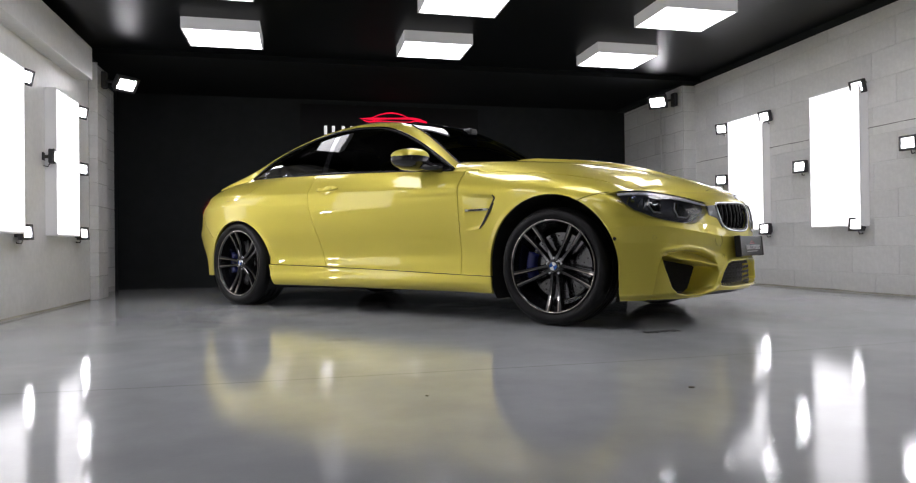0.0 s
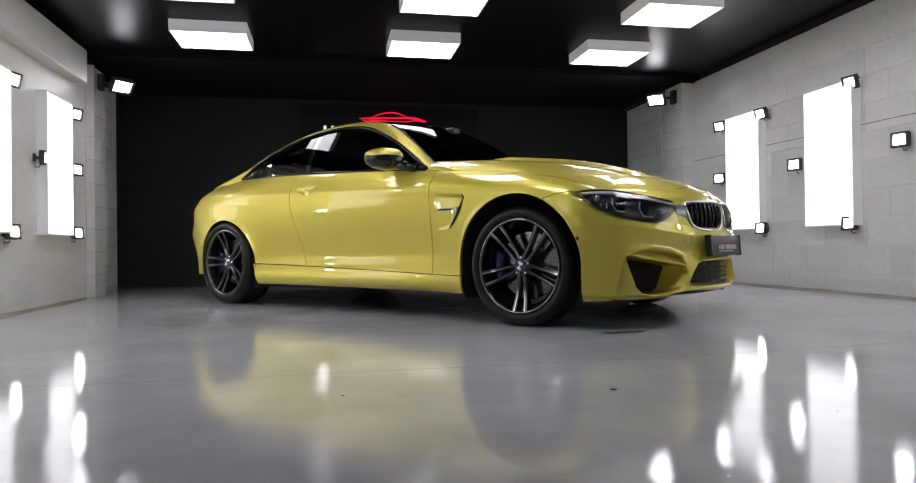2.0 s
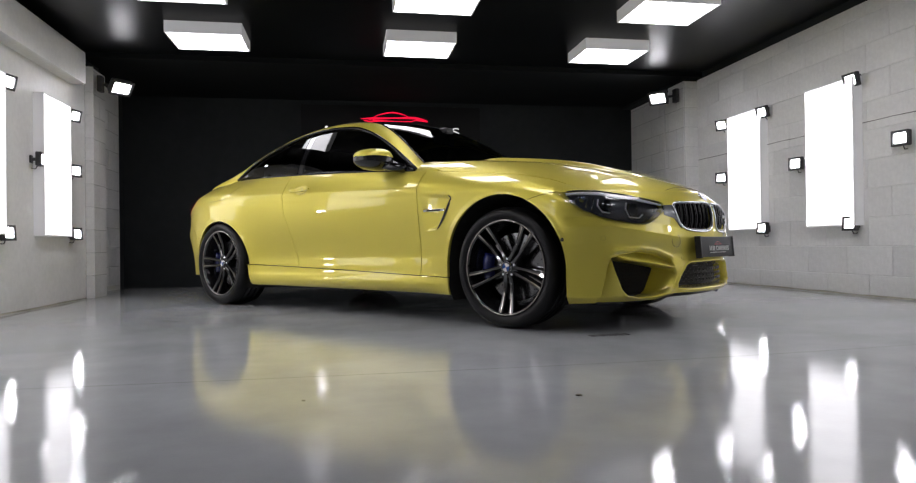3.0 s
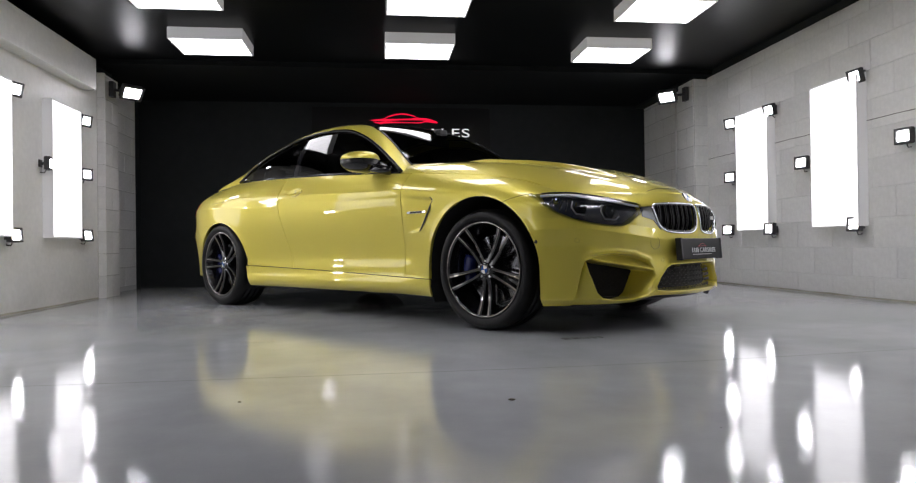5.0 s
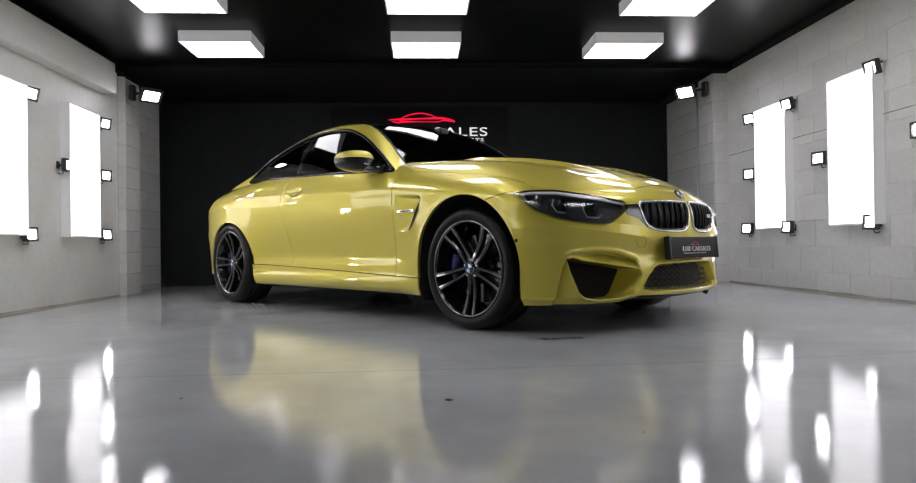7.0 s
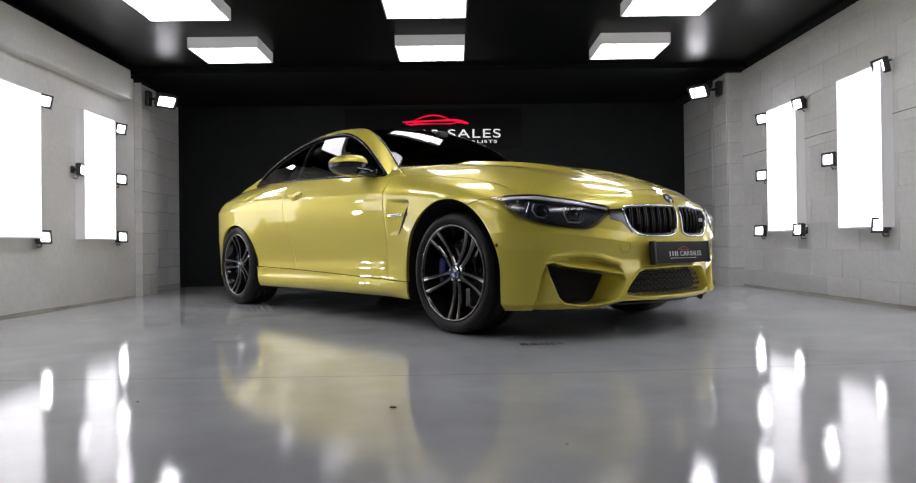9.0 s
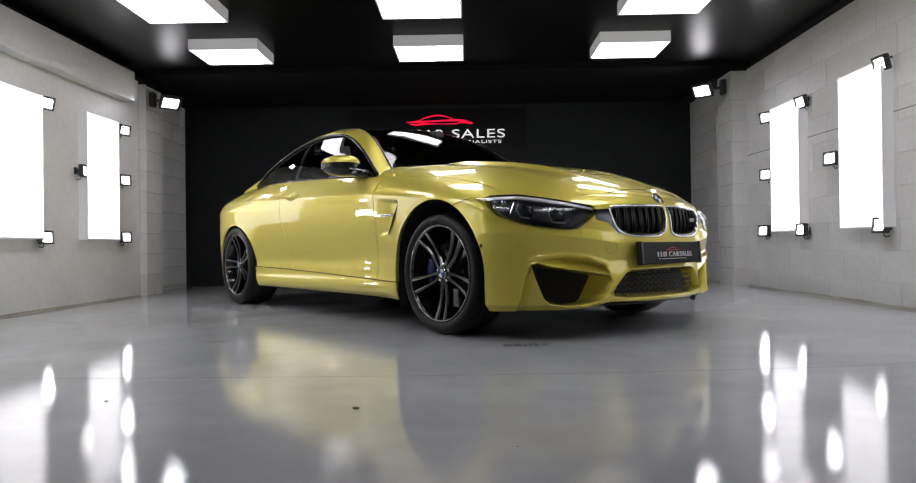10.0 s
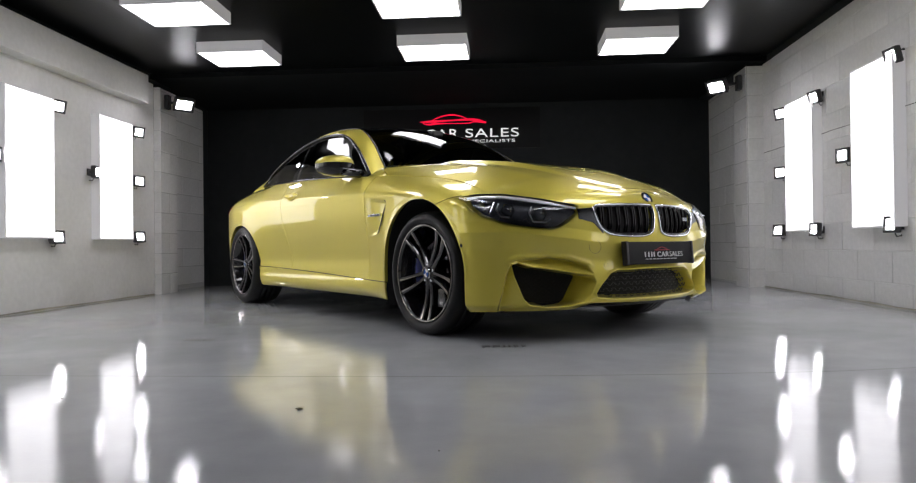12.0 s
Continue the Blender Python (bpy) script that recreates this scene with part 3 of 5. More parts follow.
def pair(name, pts, mat, parent, label="", **kw):
    return [sheet(name, pts, mat, parent, label, **kw), sheet(name, pts, mat, parent, label, mirror=True, **kw)]


def cut_arch(p, z, xc, zc, r):
    """Snaps grid places to the edge of a wheel arch; returns them with the faces to keep."""
    def dist():
        q = surf(p, z, 1.0, False)
        return np.where(q[..., 2] < zc, np.abs(q[..., 0] - xc), np.hypot(q[..., 0] - xc, q[..., 2] - zc))
    d = dist()
    ins = d < r
    near = np.zeros_like(ins)
    near[1:] |= ~ins[:-1]
    near[:-1] |= ~ins[1:]
    near[:, 1:] |= ~ins[:, :-1]
    near[:, :-1] |= ~ins[:, 1:]
    near[1:, 1:] |= ~ins[:-1, :-1]
    near[1:, :-1] |= ~ins[:-1, 1:]
    near[:-1, 1:] |= ~ins[1:, :-1]
    near[:-1, :-1] |= ~ins[1:, 1:]
    snap = ins & near
    x = out_x(p)
    k = r / np.maximum(np.where(z < zc, np.abs(x - xc), np.hypot(x - xc, z - zc)), 1e-6)
    p = np.where(snap, p_at(xc + (x - xc) * k), p)
    z = np.where(snap & (z >= zc), zc + (z - zc) * k, z)
    drop = ins & ~near
    bad = drop[:-1, :-1] | drop[1:, :-1] | drop[:-1, 1:] | drop[1:, 1:]
    allsnap = snap[:-1, :-1] & snap[1:, :-1] & snap[:-1, 1:] & snap[1:, 1:]
    return p, z, ~(bad | allsnap)


def sill_z(p):
    return spline(out_x(p), [-2.5, -1.5, -0.4, 0.0], [0.366, 0.331, 0.289, 0.28])


GAP = 0.0025
ARCH_F, ARCH_R = (-0.002, 0.343, 0.402), (-2.785, 0.345, 0.365)


def door_rear_x(v):
    return spline(v, [0, 0.3, 0.6, 0.8, 1.0], [-1.845, -1.915, -1.985, -2.005, -1.995])


def grid_pz(left, right, low, high, nu, nv):
    """left, right: outline places by v; low, high: heights by p."""
    v = np.linspace(0, 1, nv)[:, None]
    u = np.linspace(0, 1, nu)[None, :]
    p = left(v) + (right(v) - left(v)) * u
    return p, low(p) + (high(p) - low(p)) * v


def build_body():
    # doors
    p, z = grid_pz(lambda v: p_at(door_rear_x(v)) + GAP, lambda v: p_at(-0.632 + 0 * v) - GAP, lambda q: sill_z(q) + GAP, lambda q: top_z(q) - 0.004, 80, 110)
    DOOR.extend(pair("door", surf(p, z), M_PAINT, CAR, flip=FLIP))
    # sills
    p, z = grid_pz(lambda v: p_at(-2.392 - 0.05 * v), lambda v: p_at(-0.402 + 0 * v), lambda q: spline(out_x(q), [-2.5, -0.4], [0.212, 0.187]), lambda q: sill_z(q) - GAP, 110, 22)
    pair("sill", surf(p, z), M_PAINT, CAR, flip=FLIP, skirt=0.012)
    # front wings
    p, z = grid_pz(lambda v: p_at(-0.632 + 0 * v) + GAP, lambda v: p_at(spline(v, [0, 0.80, 0.86, 1.0], [0.10, 0.16, 0.30, 0.36])) - GAP, lambda q: sill_z(q) + GAP, lambda q: top_z(q) - 0.002, 130, 90)
    p, z, keep = cut_arch(p, z, *ARCH_F)
    pair("front_wing", surf(p, z), M_PAINT, CAR, flip=FLIP, keep=keep, skirt=0.02)
    # rear quarters with the tail
    p, z = grid_pz(lambda v: 0.0 * v + 0.02, lambda v: p_at(door_rear_x(v)) - GAP, lambda q: np.where(out_x(q) > -2.55, sill_z(q) + GAP, spline(out_x(q), [-3.79, -3.2, -2.9, -2.5], [0.30, 0.275, 0.30, 0.368])), lambda q: top_z(q), 190, 120)
    p, z, keep = cut_arch(p, z, *ARCH_R)
    pair("rear_quarter", surf(p, z), M_PAINT, CAR, flip=FLIP, keep=keep, skirt=0.02)
    # front bumper: one piece from arch to arch
    nu, nv = 460, 170
    p, z = grid_pz(lambda v: p_at(spline(v, [0, 0.92, 0.95, 1.0], [0.10, 0.16, 0.29, 0.36])) + GAP, lambda v: P_END + 0 * v, lambda q: spline(out_x(q), [0.3, 0.55, 0.715, 0.755, 0.83], [0.164, 0.168, 0.170, 0.200, 0.192]), lambda q: top_z(q), nu, nv)
    p, z, keep = cut_arch(p, z, *ARCH_F)
    pts = surf(p, z)
    pts[..., 1] = np.minimum(pts[..., 1], 0.0)
    full = np.concatenate([pts, (pts * np.array([1, -1, 1]))[:, ::-1][:, 1:]], 1)
    keep = np.concatenate([keep, keep[:, ::-1]], 1)
    x, a = np.abs(full[..., 0]), np.abs(np.concatenate([out_a(p), out_a(p)[:, ::-1][:, 1:]], 1))
    zz = full[..., 2]
    hole = np.zeros(zz.shape, bool)
    for poly, m in ((KIDNEY, 0.004), (HEADLIGHT, 0.006), (MIDDLE_INTAKE, 0.008)):
        hole |= inside(poly, a, zz) > m
    hole &= full[..., 0] > 0.2
    dark = (hole[:-1, :-1].astype(int) + hole[1:, :-1] + hole[:-1, 1:] + hole[1:, 1:]) >= 3
    sheet("front_bumper", full, M_PAINT, CAR, keep=keep & ~dark, flip=FLIP, skirt=0.012)
    sheet("bumper_liner", full, M_DARK, CAR, keep=keep & dark, flip=FLIP, skirt=0.0, label="black recesses behind the grilles and lamps")
    # bonnet
    n = 150
    pe = p_at(np.linspace(-0.54, 0.60, 110))
    pe = np.concatenate([pe, np.linspace(pe[-1], P_END, 41)[1:]]) 
    edge = surf(pe, top_z(pe) + 0.0005, 1.0, False)
    # behind the wing the edge runs inwards to the foot of the windscreen pillar
    k = np.linspace(1, 0, 24, endpoint=False)[:, None]
    corner = edge[0] + k * (np.array([-0.80, -0.655, 1.018]) - edge[0]) + np.array([0.0, -0.012, 0.006]) * np.sin(np.pi * k)
    pk = p_at(-0.54 - 0.178 * k[:, 0])
    low = surf(pk, top_z(pk) - 0.002, 1.0, False)
    v = np.linspace(0, 1, 8)[:, None, None]
    fill = low[None] * (1 - v) + (corner - np.array([0, 0.002, 0.001]))[None] * v
    fill[..., 2] += 0.010 * np.sin(np.pi * v[..., 0])
    pair("wing_corner", fill, M_PAINT, CAR, skirt=0.012)
    edge = np.vstack([corner, edge])
    t = np.linspace(-1, 1, 81)
    xe, ae, ze = edge[:, 0], np.maximum(-edge[:, 1] - 0.0015, 0.001), edge[:, 2]
    zc = spline(xe, [-0.80, -0.55, -0.3, 0.0, 0.3, 0.5, 0.62, 0.70, 0.745], [1.040, 1.024, 1.002, 0.967, 0.908, 0.853, 0.808, 0.770, 0.751])
    zc = np.maximum(zc, ze)
    grid = np.zeros((len(edge), 81, 3))
    power = spline(xe, [-0.80, -0.5, -0.2, 0.2, 0.5, 0.7], [3.0, 4.6, 4.2, 3.2, 2.7, 2.4])
    bow = spline(xe, [-0.80, -0.54, -0.3, 0.2], [0.28, 0.13, 0.05, 0.0])
    for j, u in enumerate(t):
        au = np.abs(u)
        a = au * ae
        grid[:, j, 0] = xe + bow * (1 - au ** 2)
        grid[:, j, 1] = u * ae
        wide = 0.43 - 0.12 * step(-0.4, 0.6, xe)
        dome = 0.021 * step(-0.80, -0.42, xe) * (step(wide, wide - 0.05, a) - 0.22 * step(0.27, 0.05, a)) * step(0.60, 0.15, xe)
        line = 0.004 * np.exp(-((a - (0.60 - 0.12 * (xe + 0.5))) / 0.06) ** 2) * step(0.70, 0.4, xe)
        grid[:, j, 2] = zc + (ze - zc) * au ** power + (dome + line) * (1 - au ** 8)
    BONNET.append(sheet("bonnet", grid, M_PAINT, CAR, skirt=0.015, flip=False))
    row = grid[int(np.argmin(np.abs(xe - 0.675)))]
    part("bonnet_seam", tube([Vector(q) + Vector((0.0, 0, 0.0003)) for q in row[4:-4]], 0.0016, 6), M_SHUT, CAR, "thin shut line of the bonnet")


FLIP = False
M_SHUT = material("shut_line", (0.06, 0.05, 0.008), rough=0.6, spec=0.1, grain=0.1)
DOOR, BONNET = [], []


# ---- greenhouse ----
# outer edge of windscreen, roof and rear screen (x, a, z), then the top edge of the side windows down to the belt
RAIL = np.array([(-0.70, 0.690, 0.955), (-0.86, 0.642, 1.062), (-1.07, 0.585, 1.215), (-1.28, 0.545, 1.335), (-1.46, 0.54, 1.382), (-1.75, 0.545, 1.402), (-2.1, 0.552, 1.378), (-2.45, 0.562, 1.31), (-2.8, 0.575, 1.21), (-3.1, 0.590, 1.114), (-3.36, 0.575, 1.050), (-3.60, 0.50, 1.018)])
WINDOW = np.array([(-0.718, 0.815, 0.955), (-0.90, 0.758, 1.07), (-1.10, 0.70, 1.185), (-1.30, 0.652, 1.277), (-1.48, 0.632, 1.330), (-1.78, 0.628, 1.352), (-2.1, 0.632, 1.328), (-2.45, 0.645, 1.252), (-2.70, 0.662, 1.165), (-2.85, 0.668, 1.09), (-2.90, 0.672, 1.066)])


def curve3(c, n=200):
    return rounded(c, n)[1]


def cross_sheet(edge, dx, dz, n, t=1.0):
    """A bowed sheet between an edge curve of the right side and its mirror image."""
    u = np.linspace(-t, t, n)[None, :, None]
    e = edge[:, None, :]
    w = 1 - u ** 2
    out = np.zeros((len(edge), n, 3))
    out[..., 0] = (e[..., 0:1] + dx[:, None, None] * w)[..., 0]
    out[..., 1] = (e[..., 1:2] * u)[..., 0]
    out[..., 2] = (e[..., 2:3] + dz[:, None, None] * w)[..., 0]
    return out


def build_greenhouse():
    rail, win = curve3(RAIL, 241), curve3(WINDOW, 241)
    ix = lambda x: int(np.argmin(np.abs(rail[:, 0] - x)))
    a, b, c, d = 0, ix(-1.30), ix(-2.42), ix(-3.12)

    def bow(i0, i1, x0, x1, z0, z1, inset_a=0.0):
        e = rail[i0:i1 + 1].copy()
        e[:, 1] -= inset_a
        k = np.linspace(0, 1, len(e))
        return cross_sheet(e, x0 + (x1 - x0) * k, z0 + (z1 - z0) * k, 41)
    g = bow(a, b, 0.13, 0.075, 0.075, 0.03)
    SCREEN.append(sheet("windscreen", g, M_SCREEN, CAR, "dark reflective windscreen", skirt=0.004))
    g = bow(b + 1, c, 0.075, -0.10, 0.03, 0.035)
    g[..., 2] += 0.002
    sheet("roof", g, M_GLOSS_BLACK, CAR, "gloss black roof panel")
    g = bow(c + 1, d, -0.10, -0.02, 0.035, 0.015)
    sheet("rear_screen", g, M_GLASS, CAR, "dark tinted rear screen", skirt=0.004)
    # boot lid
    pe = p_at(np.concatenate([np.linspace(-3.79, -3.5, 30), np.linspace(-3.49, -3.02, 30)]))
    e = surf(pe, top_z(pe) + 0.001, 1.0, False)
    e[:, 1] = -e[:, 1]
    k = step(-3.05, -3.6, e[:, 0])
    sheet("boot_lid", cross_sheet(e, 0 * k - 0.02, 0.045 - 0.03 * k, 41), M_PAINT, CAR, flip=True)
    # painted pillar and roof side between rail and window edge, then on to the quarter behind the window
    pq = p_at(np.linspace(-2.90, -3.60, 60))
    q = surf(pq, top_z(pq) + 0.001, 1.0, False)
    q[:, 1] = -q[:, 1]
    rows = 14
    i_end = ix(-2.90)
    front_r = rail[:i_end + 1]
    # pair the two curves by x
    fw = np.stack([np.interp(front_r[:, 0][::-1], win[:, 0][::-1], win[:, m][::-1])[::-1] for m in range(3)], 1)
    fw[:, 0] = np.clip(fw[:, 0], -2.9, -0.718)
    back_r = rail[i_end:]
    bq = np.stack([np.interp(np.linspace(0, 1, len(back_r)), np.linspace(0, 1, 60), q[:, m]) for m in range(3)], 1)
    R = np.vstack([front_r, back_r[1:]])
    Q = np.vstack([fw, bq[1:]])
    v = np.linspace(0, 1, rows)[:, None, None]
    g = R[None] * (1 - v) + Q[None] * v
    bulge = np.sin(np.pi * v[..., 0]) * (0.012 + 0.006 * step(-2.3, -2.9, R[None, :, 0]))
    g[..., 1] += bulge * 0.8
    g[..., 2] += bulge * 0.6
    g[..., 1] *= -1
    pair("roof_side", g, M_PAINT, CAR, flip=True, skirt=0.012)
    # side windows: from the window edge down to the belt
    belt_p = p_at(win[:, 0])
    belt = surf(belt_p, top_z(belt_p), 1.0, False)
    belt[:, 1] = -belt[:, 1]
    belt[:, 0] = win[:, 0]
    belt[:, 1] -= 0.012
    w = win.copy()
    w[:, 1] -= 0.006
    v = np.linspace(0, 1, 14)[:, None, None]
    g = w[None] * (1 - v) + belt[None] * v
    g[..., 1] += 0.018 * np.sin(np.pi * v[..., 0])
    g[..., 1] *= -1
    k = int(np.argmin(np.abs(win[:, 0] + 1.93)))
    pair("door_window", g[:, :k - 2], M_GLASS, CAR, "dark tinted side glass", flip=True, skirt=0.004)
    pair("quarter_window", g[:, k + 3:], M_GLASS, CAR, "dark tinted side glass", flip=True, skirt=0.004)
    post = g[:, k - 4:k + 5].copy()
    post[..., 1] += 0.002
    pair("window_post", post, M_GLOSS_BLACK, CAR, flip=True, skirt=0.01)
    for s in (1, -1):
        top = [(x, -s * (a + 0.004), z) for x, a, z in win[::4]]
        part("window_trim", tube(top, 0.011, 8), M_TRIM_BLACK, CAR, smooth=True)
        low_line = [(x, -s * (y + 0.012), z + 0.002) for x, y, z in belt[2:-2:6]]
        part("belt_trim", tube(low_line, 0.008, 8), M_TRIM_BLACK, CAR, "black belt trim", smooth=True)
        edge = [(x, -s * (a + 0.001), z + 0.003) for x, a, z in rail[:b + 1:5]]
        part("screen_trim", tube(edge, 0.006, 6), M_TRIM_BLACK, CAR, smooth=True)


SCREEN = []
build_body()
build_greenhouse()


# ---- wheels ----
M_RIM = material("gloss_black_alloy", (0.008, 0.008, 0.009), rough=0.12, metal=0.0, coat=0.6)
M_CUT = material("machined_alloy", (0.36, 0.33, 0.295), rough=0.07, metal=1.0, grain=0.1, grain_scale=300)
M_DISC = material("brake_steel", (0.17, 0.17, 0.175), rough=0.16, metal=1.0, grain=0.15, grain_scale=150)
M_BLUE = material("blue_caliper_paint", (0.008, 0.014, 0.10), rough=0.25, coat=0.5)
M_BADGE_BLUE = material("badge_blue", (0.02, 0.09, 0.34), rough=0.25, coat=0.5)
M_BADGE_WHITE = material("badge_white", (0.8, 0.8, 0.8), rough=0.25, coat=0.5)


def badge(name, r, parent, m):
    """A small round badge: dark ring with blue and white quarters, facing +z before m."""
    ring = part(name, moved(lathe([(0.0005, 0.0), (r, 0.0), (r, 0.004), (r * 0.95, 0.0065), (r * 0.66, 0.006), (r * 0.64, 0.0045), (0.0005, 0.0045)], 32), m), M_CHROME, parent, "small round badge")
    part("ring", moved(lathe([(r * 0.93, 0.0062), (r * 0.93, 0.0072), (r * 0.68, 0.0072), (r * 0.68, 0.0062)], 32), m), M_GLOSS_BLACK, ring)
    for k in range(4):
        pts = [(0, 0)] + [(r * 0.63 * math.cos(math.pi / 2 * (k + i / 6)), r * 0.63 * math.sin(math.pi / 2 * (k + i / 6))) for i in range(7)]
        part("quarter", moved(prism(pts, 0.002), m @ pose(0, 0, 0.0047)), M_BADGE_BLUE if k % 2 else M_BADGE_WHITE, ring)
    return ring


def hole_mesh():
    me = bpy.data.meshes.new("drilled_hole")
    bm = lathe([(0.0003, 0.0), (0.0042, 0.0), (0.0042, -0.0015)], 8)
    bm.to_mesh(me)
    bm.free()
    me.materials.append(M_DARK)
    return me


HOLE_MESH = hole_mesh()


def build_wheel(name, x, y, r_tyre, width, spin, side):
    """side 1: outer face towards -y."""
    base = pose(x, y, r_tyre + 0.017 - CAR_TILT * x, 90 if side > 0 else -90, 0, 0)
    w = width / 2
    hub = new(name)
    hub.parent = CAR
    hub.matrix_basis = base
    rr = 0.262
    prof = [(rr - 0.004, w - 0.022), (rr + 0.008, w - 0.010), (r_tyre - 0.045, w + 0.002), (r_tyre - 0.022, w - 0.004), (r_tyre - 0.008, w - 0.020), (r_tyre - 0.001, w - 0.042),
            (r_tyre, w - 0.07)]
    for g in (0.045, 0.0, -0.045):
        prof += [(r_tyre, g + 0.008), (r_tyre - 0.007, g + 0.006), (r_tyre - 0.007, g - 0.006), (r_tyre, g - 0.008)]
    prof += [(r_tyre, -w + 0.07), (r_tyre - 0.008, -w + 0.02), (r_tyre - 0.03, -w), (rr, -w + 0.01)]
    tyre = part("tyre", lathe(prof, 96), M_RUBBER, hub, "black low-profile tyre", smooth=True)
    marks = bmesh.new()
    for k in range(11):
        ang = radians(128 + k * 3.2 - 16 if side > 0 else 52 - k * 3.2 + 16)
        marks = joined(marks, moved(box(-0.006, -0.007, 0, 0.006, 0.007, 0.0012, 0.0005, 1), pose(0, 0, 0, 0, 0, math.degrees(ang)) @ pose(rr + 0.036, 0, w - 0.0035)))
    part("raised_marks", marks, M_TYRE_MARK, tyre, "faint raised marks on the side wall")
    rim = part("rim", lathe([(rr, w - 0.020), (rr + 0.004, w - 0.012), (rr - 0.001, w - 0.008), (rr - 0.010, w - 0.010), (rr - 0.016, w - 0.024), (rr - 0.022, w - 0.06), (rr - 0.045, w - 0.10), (rr - 0.035, -w + 0.02), (rr, -w + 0.012)], 96), M_RIM, hub, "gloss black alloy rim", smooth=True)
    part("rim_edge", lathe([(rr - 0.0035, w - 0.0078), (rr - 0.004, w - 0.0068), (rr - 0.0082, w - 0.0078), (rr - 0.0088, w - 0.0098)], 96), M_CUT, hub, "machined bright rim edge", smooth=True)
    for k in range(5):
        for sgn in (1, -1):
            body, face = bmesh.new(), bmesh.new()
            secs, fsecs = [], []
            for i in range(9):
                t = i / 8
                r = 0.035 + (rr - 0.015 - 0.035) * t
                off = sgn * (0.0140 + 0.0235 * t)
                half = 0.0138 - 0.0028 * math.sin(math.pi * min(t * 1.1, 1)) + 0.0015 * t * t
                top = w - 0.045 + 0.030 * t ** 2.2 - 0.006 * math.sin(math.pi * t) + 0.006 * (1 - t)
                deep = 0.045 - 0.012 * t
                secs.append([(r, off - half, top - deep), (r, off - half, top - 0.007), (r, off - half + 0.005, top), (r, off + half - 0.005, top), (r, off + half, top - 0.007), (r, off + half, top - deep)])
                lo, hi = off - half + 0.006, off + half - 0.006
                if sgn > 0:
                    hi = off - half * (0.62 - 0.62 * t)
                else:
                    lo = off + half * (0.62 - 0.62 * t)
                fsecs.append([(r, lo, top + 0.0002), (r, lo, top + 0.0012), (r, hi, top + 0.0012), (r, hi, top + 0.0002)])
            for bm, ss, start in ((body, secs, 0), (face, fsecs, 3)):
                rings = [[bm.verts.new(c) for c in s] for s in ss[start:]]
                for a, b in zip(rings, rings[1:]):
                    for j in range(len(a)):
                        bm.faces.new((a[j], a[(j + 1) % len(a)], b[(j + 1) % len(b)], b[j]))
                bm.faces.new(rings[0])
                bm.faces.new(rings[-1])
            turn = pose(0, 0, 0, 0, 0, spin + 72 * k)
            sp = part("spoke", moved(body, turn), M_RIM, hub)
            part("machined_face", moved(face, turn), M_CUT, sp, "machined bright spoke face")
    part("hub", lathe([(0.0005, w - 0.034), (0.034, w - 0.034), (0.036, w - 0.038), (0.052, w - 0.046), (0.062, w - 0.055), (0.066, w - 0.09), (0.05, w - 0.12)], 40), M_RIM, hub, smooth=True)
    badge("hub_cap", 0.035, hub, pose(0, 0, w - 0.034, 0, 0, 20))
    for k in range(5):
        ang = radians(spin + 36 + 72 * k)
        part("wheel_bolt", moved(lathe([(0.0005, 0.010), (0.006, 0.010), (0.009, 0.006), (0.009, 0.0)], 10), pose(0.047 * math.cos(ang), 0.047 * math.sin(ang), w - 0.048)), M_CHROME, hub)
    disc = part("brake_disc", joined(lathe([(0.09, w - 0.128), (0.188, w - 0.128), (0.19, w - 0.132), (0.19, w - 0.152), (0.09, w - 0.152)], 72), lathe([(0.0005, w - 0.105), (0.085, w - 0.105), (0.09, w - 0.112), (0.09, w - 0.150)], 48)), M_DISC, hub, "drilled steel brake disc")
    for k in range(18):
        for q in range(3):
            ang = radians(k * 20 + q * 7)
            hole = new("drilled_hole", HOLE_MESH)
            hole.parent = disc
            hole.matrix_basis = pose((0.115 + 0.027 * q) * math.cos(ang), (0.115 + 0.027 * q) * math.sin(ang), w - 0.1272)
    arc = []
    for i in range(13):
        ang = radians(180 - 25 + 50 * i / 12) if side > 0 else radians(-25 + 50 * i / 12)
        arc.append(ang)
    prof2 = [(0.150, -0.075), (0.147, -0.03), (0.155, 0.0), (0.19, 0.006), (0.212, -0.006), (0.214, -0.07), (0.19, -0.085)]
    bm = bmesh.new()
    rings = [[bm.verts.new((r * math.cos(g), r * math.sin(g), w - 0.085 + h)) for r, h in prof2] for g in arc]
    for a, b in zip(rings, rings[1:]):
        for j in range(len(a)):
            bm.faces.new((a[j], a[(j + 1) % len(a)], b[(j + 1) % len(b)], b[j]))
    bm.faces.new(rings[0])
    bm.faces.new(rings[-1])
    bmesh.ops.bevel(bm, geom=[e for e in bm.edges if e.calc_face_angle(0) > 0.9], offset=0.004, segments=2, affect="EDGES")
    part("brake_caliper", bm, M_BLUE, hub, "dark blue brake caliper", smooth=True)
    return hub


M_TYRE_MARK = material("tyre_marks", (0.07, 0.07, 0.07), rough=0.5, grain=0.1)
build_wheel("front_wheel", 0.0, -0.788, 0.331, 0.255, 270, 1)
build_wheel("front_wheel", 0.0, 0.788, 0.331, 0.255, 250, -1)
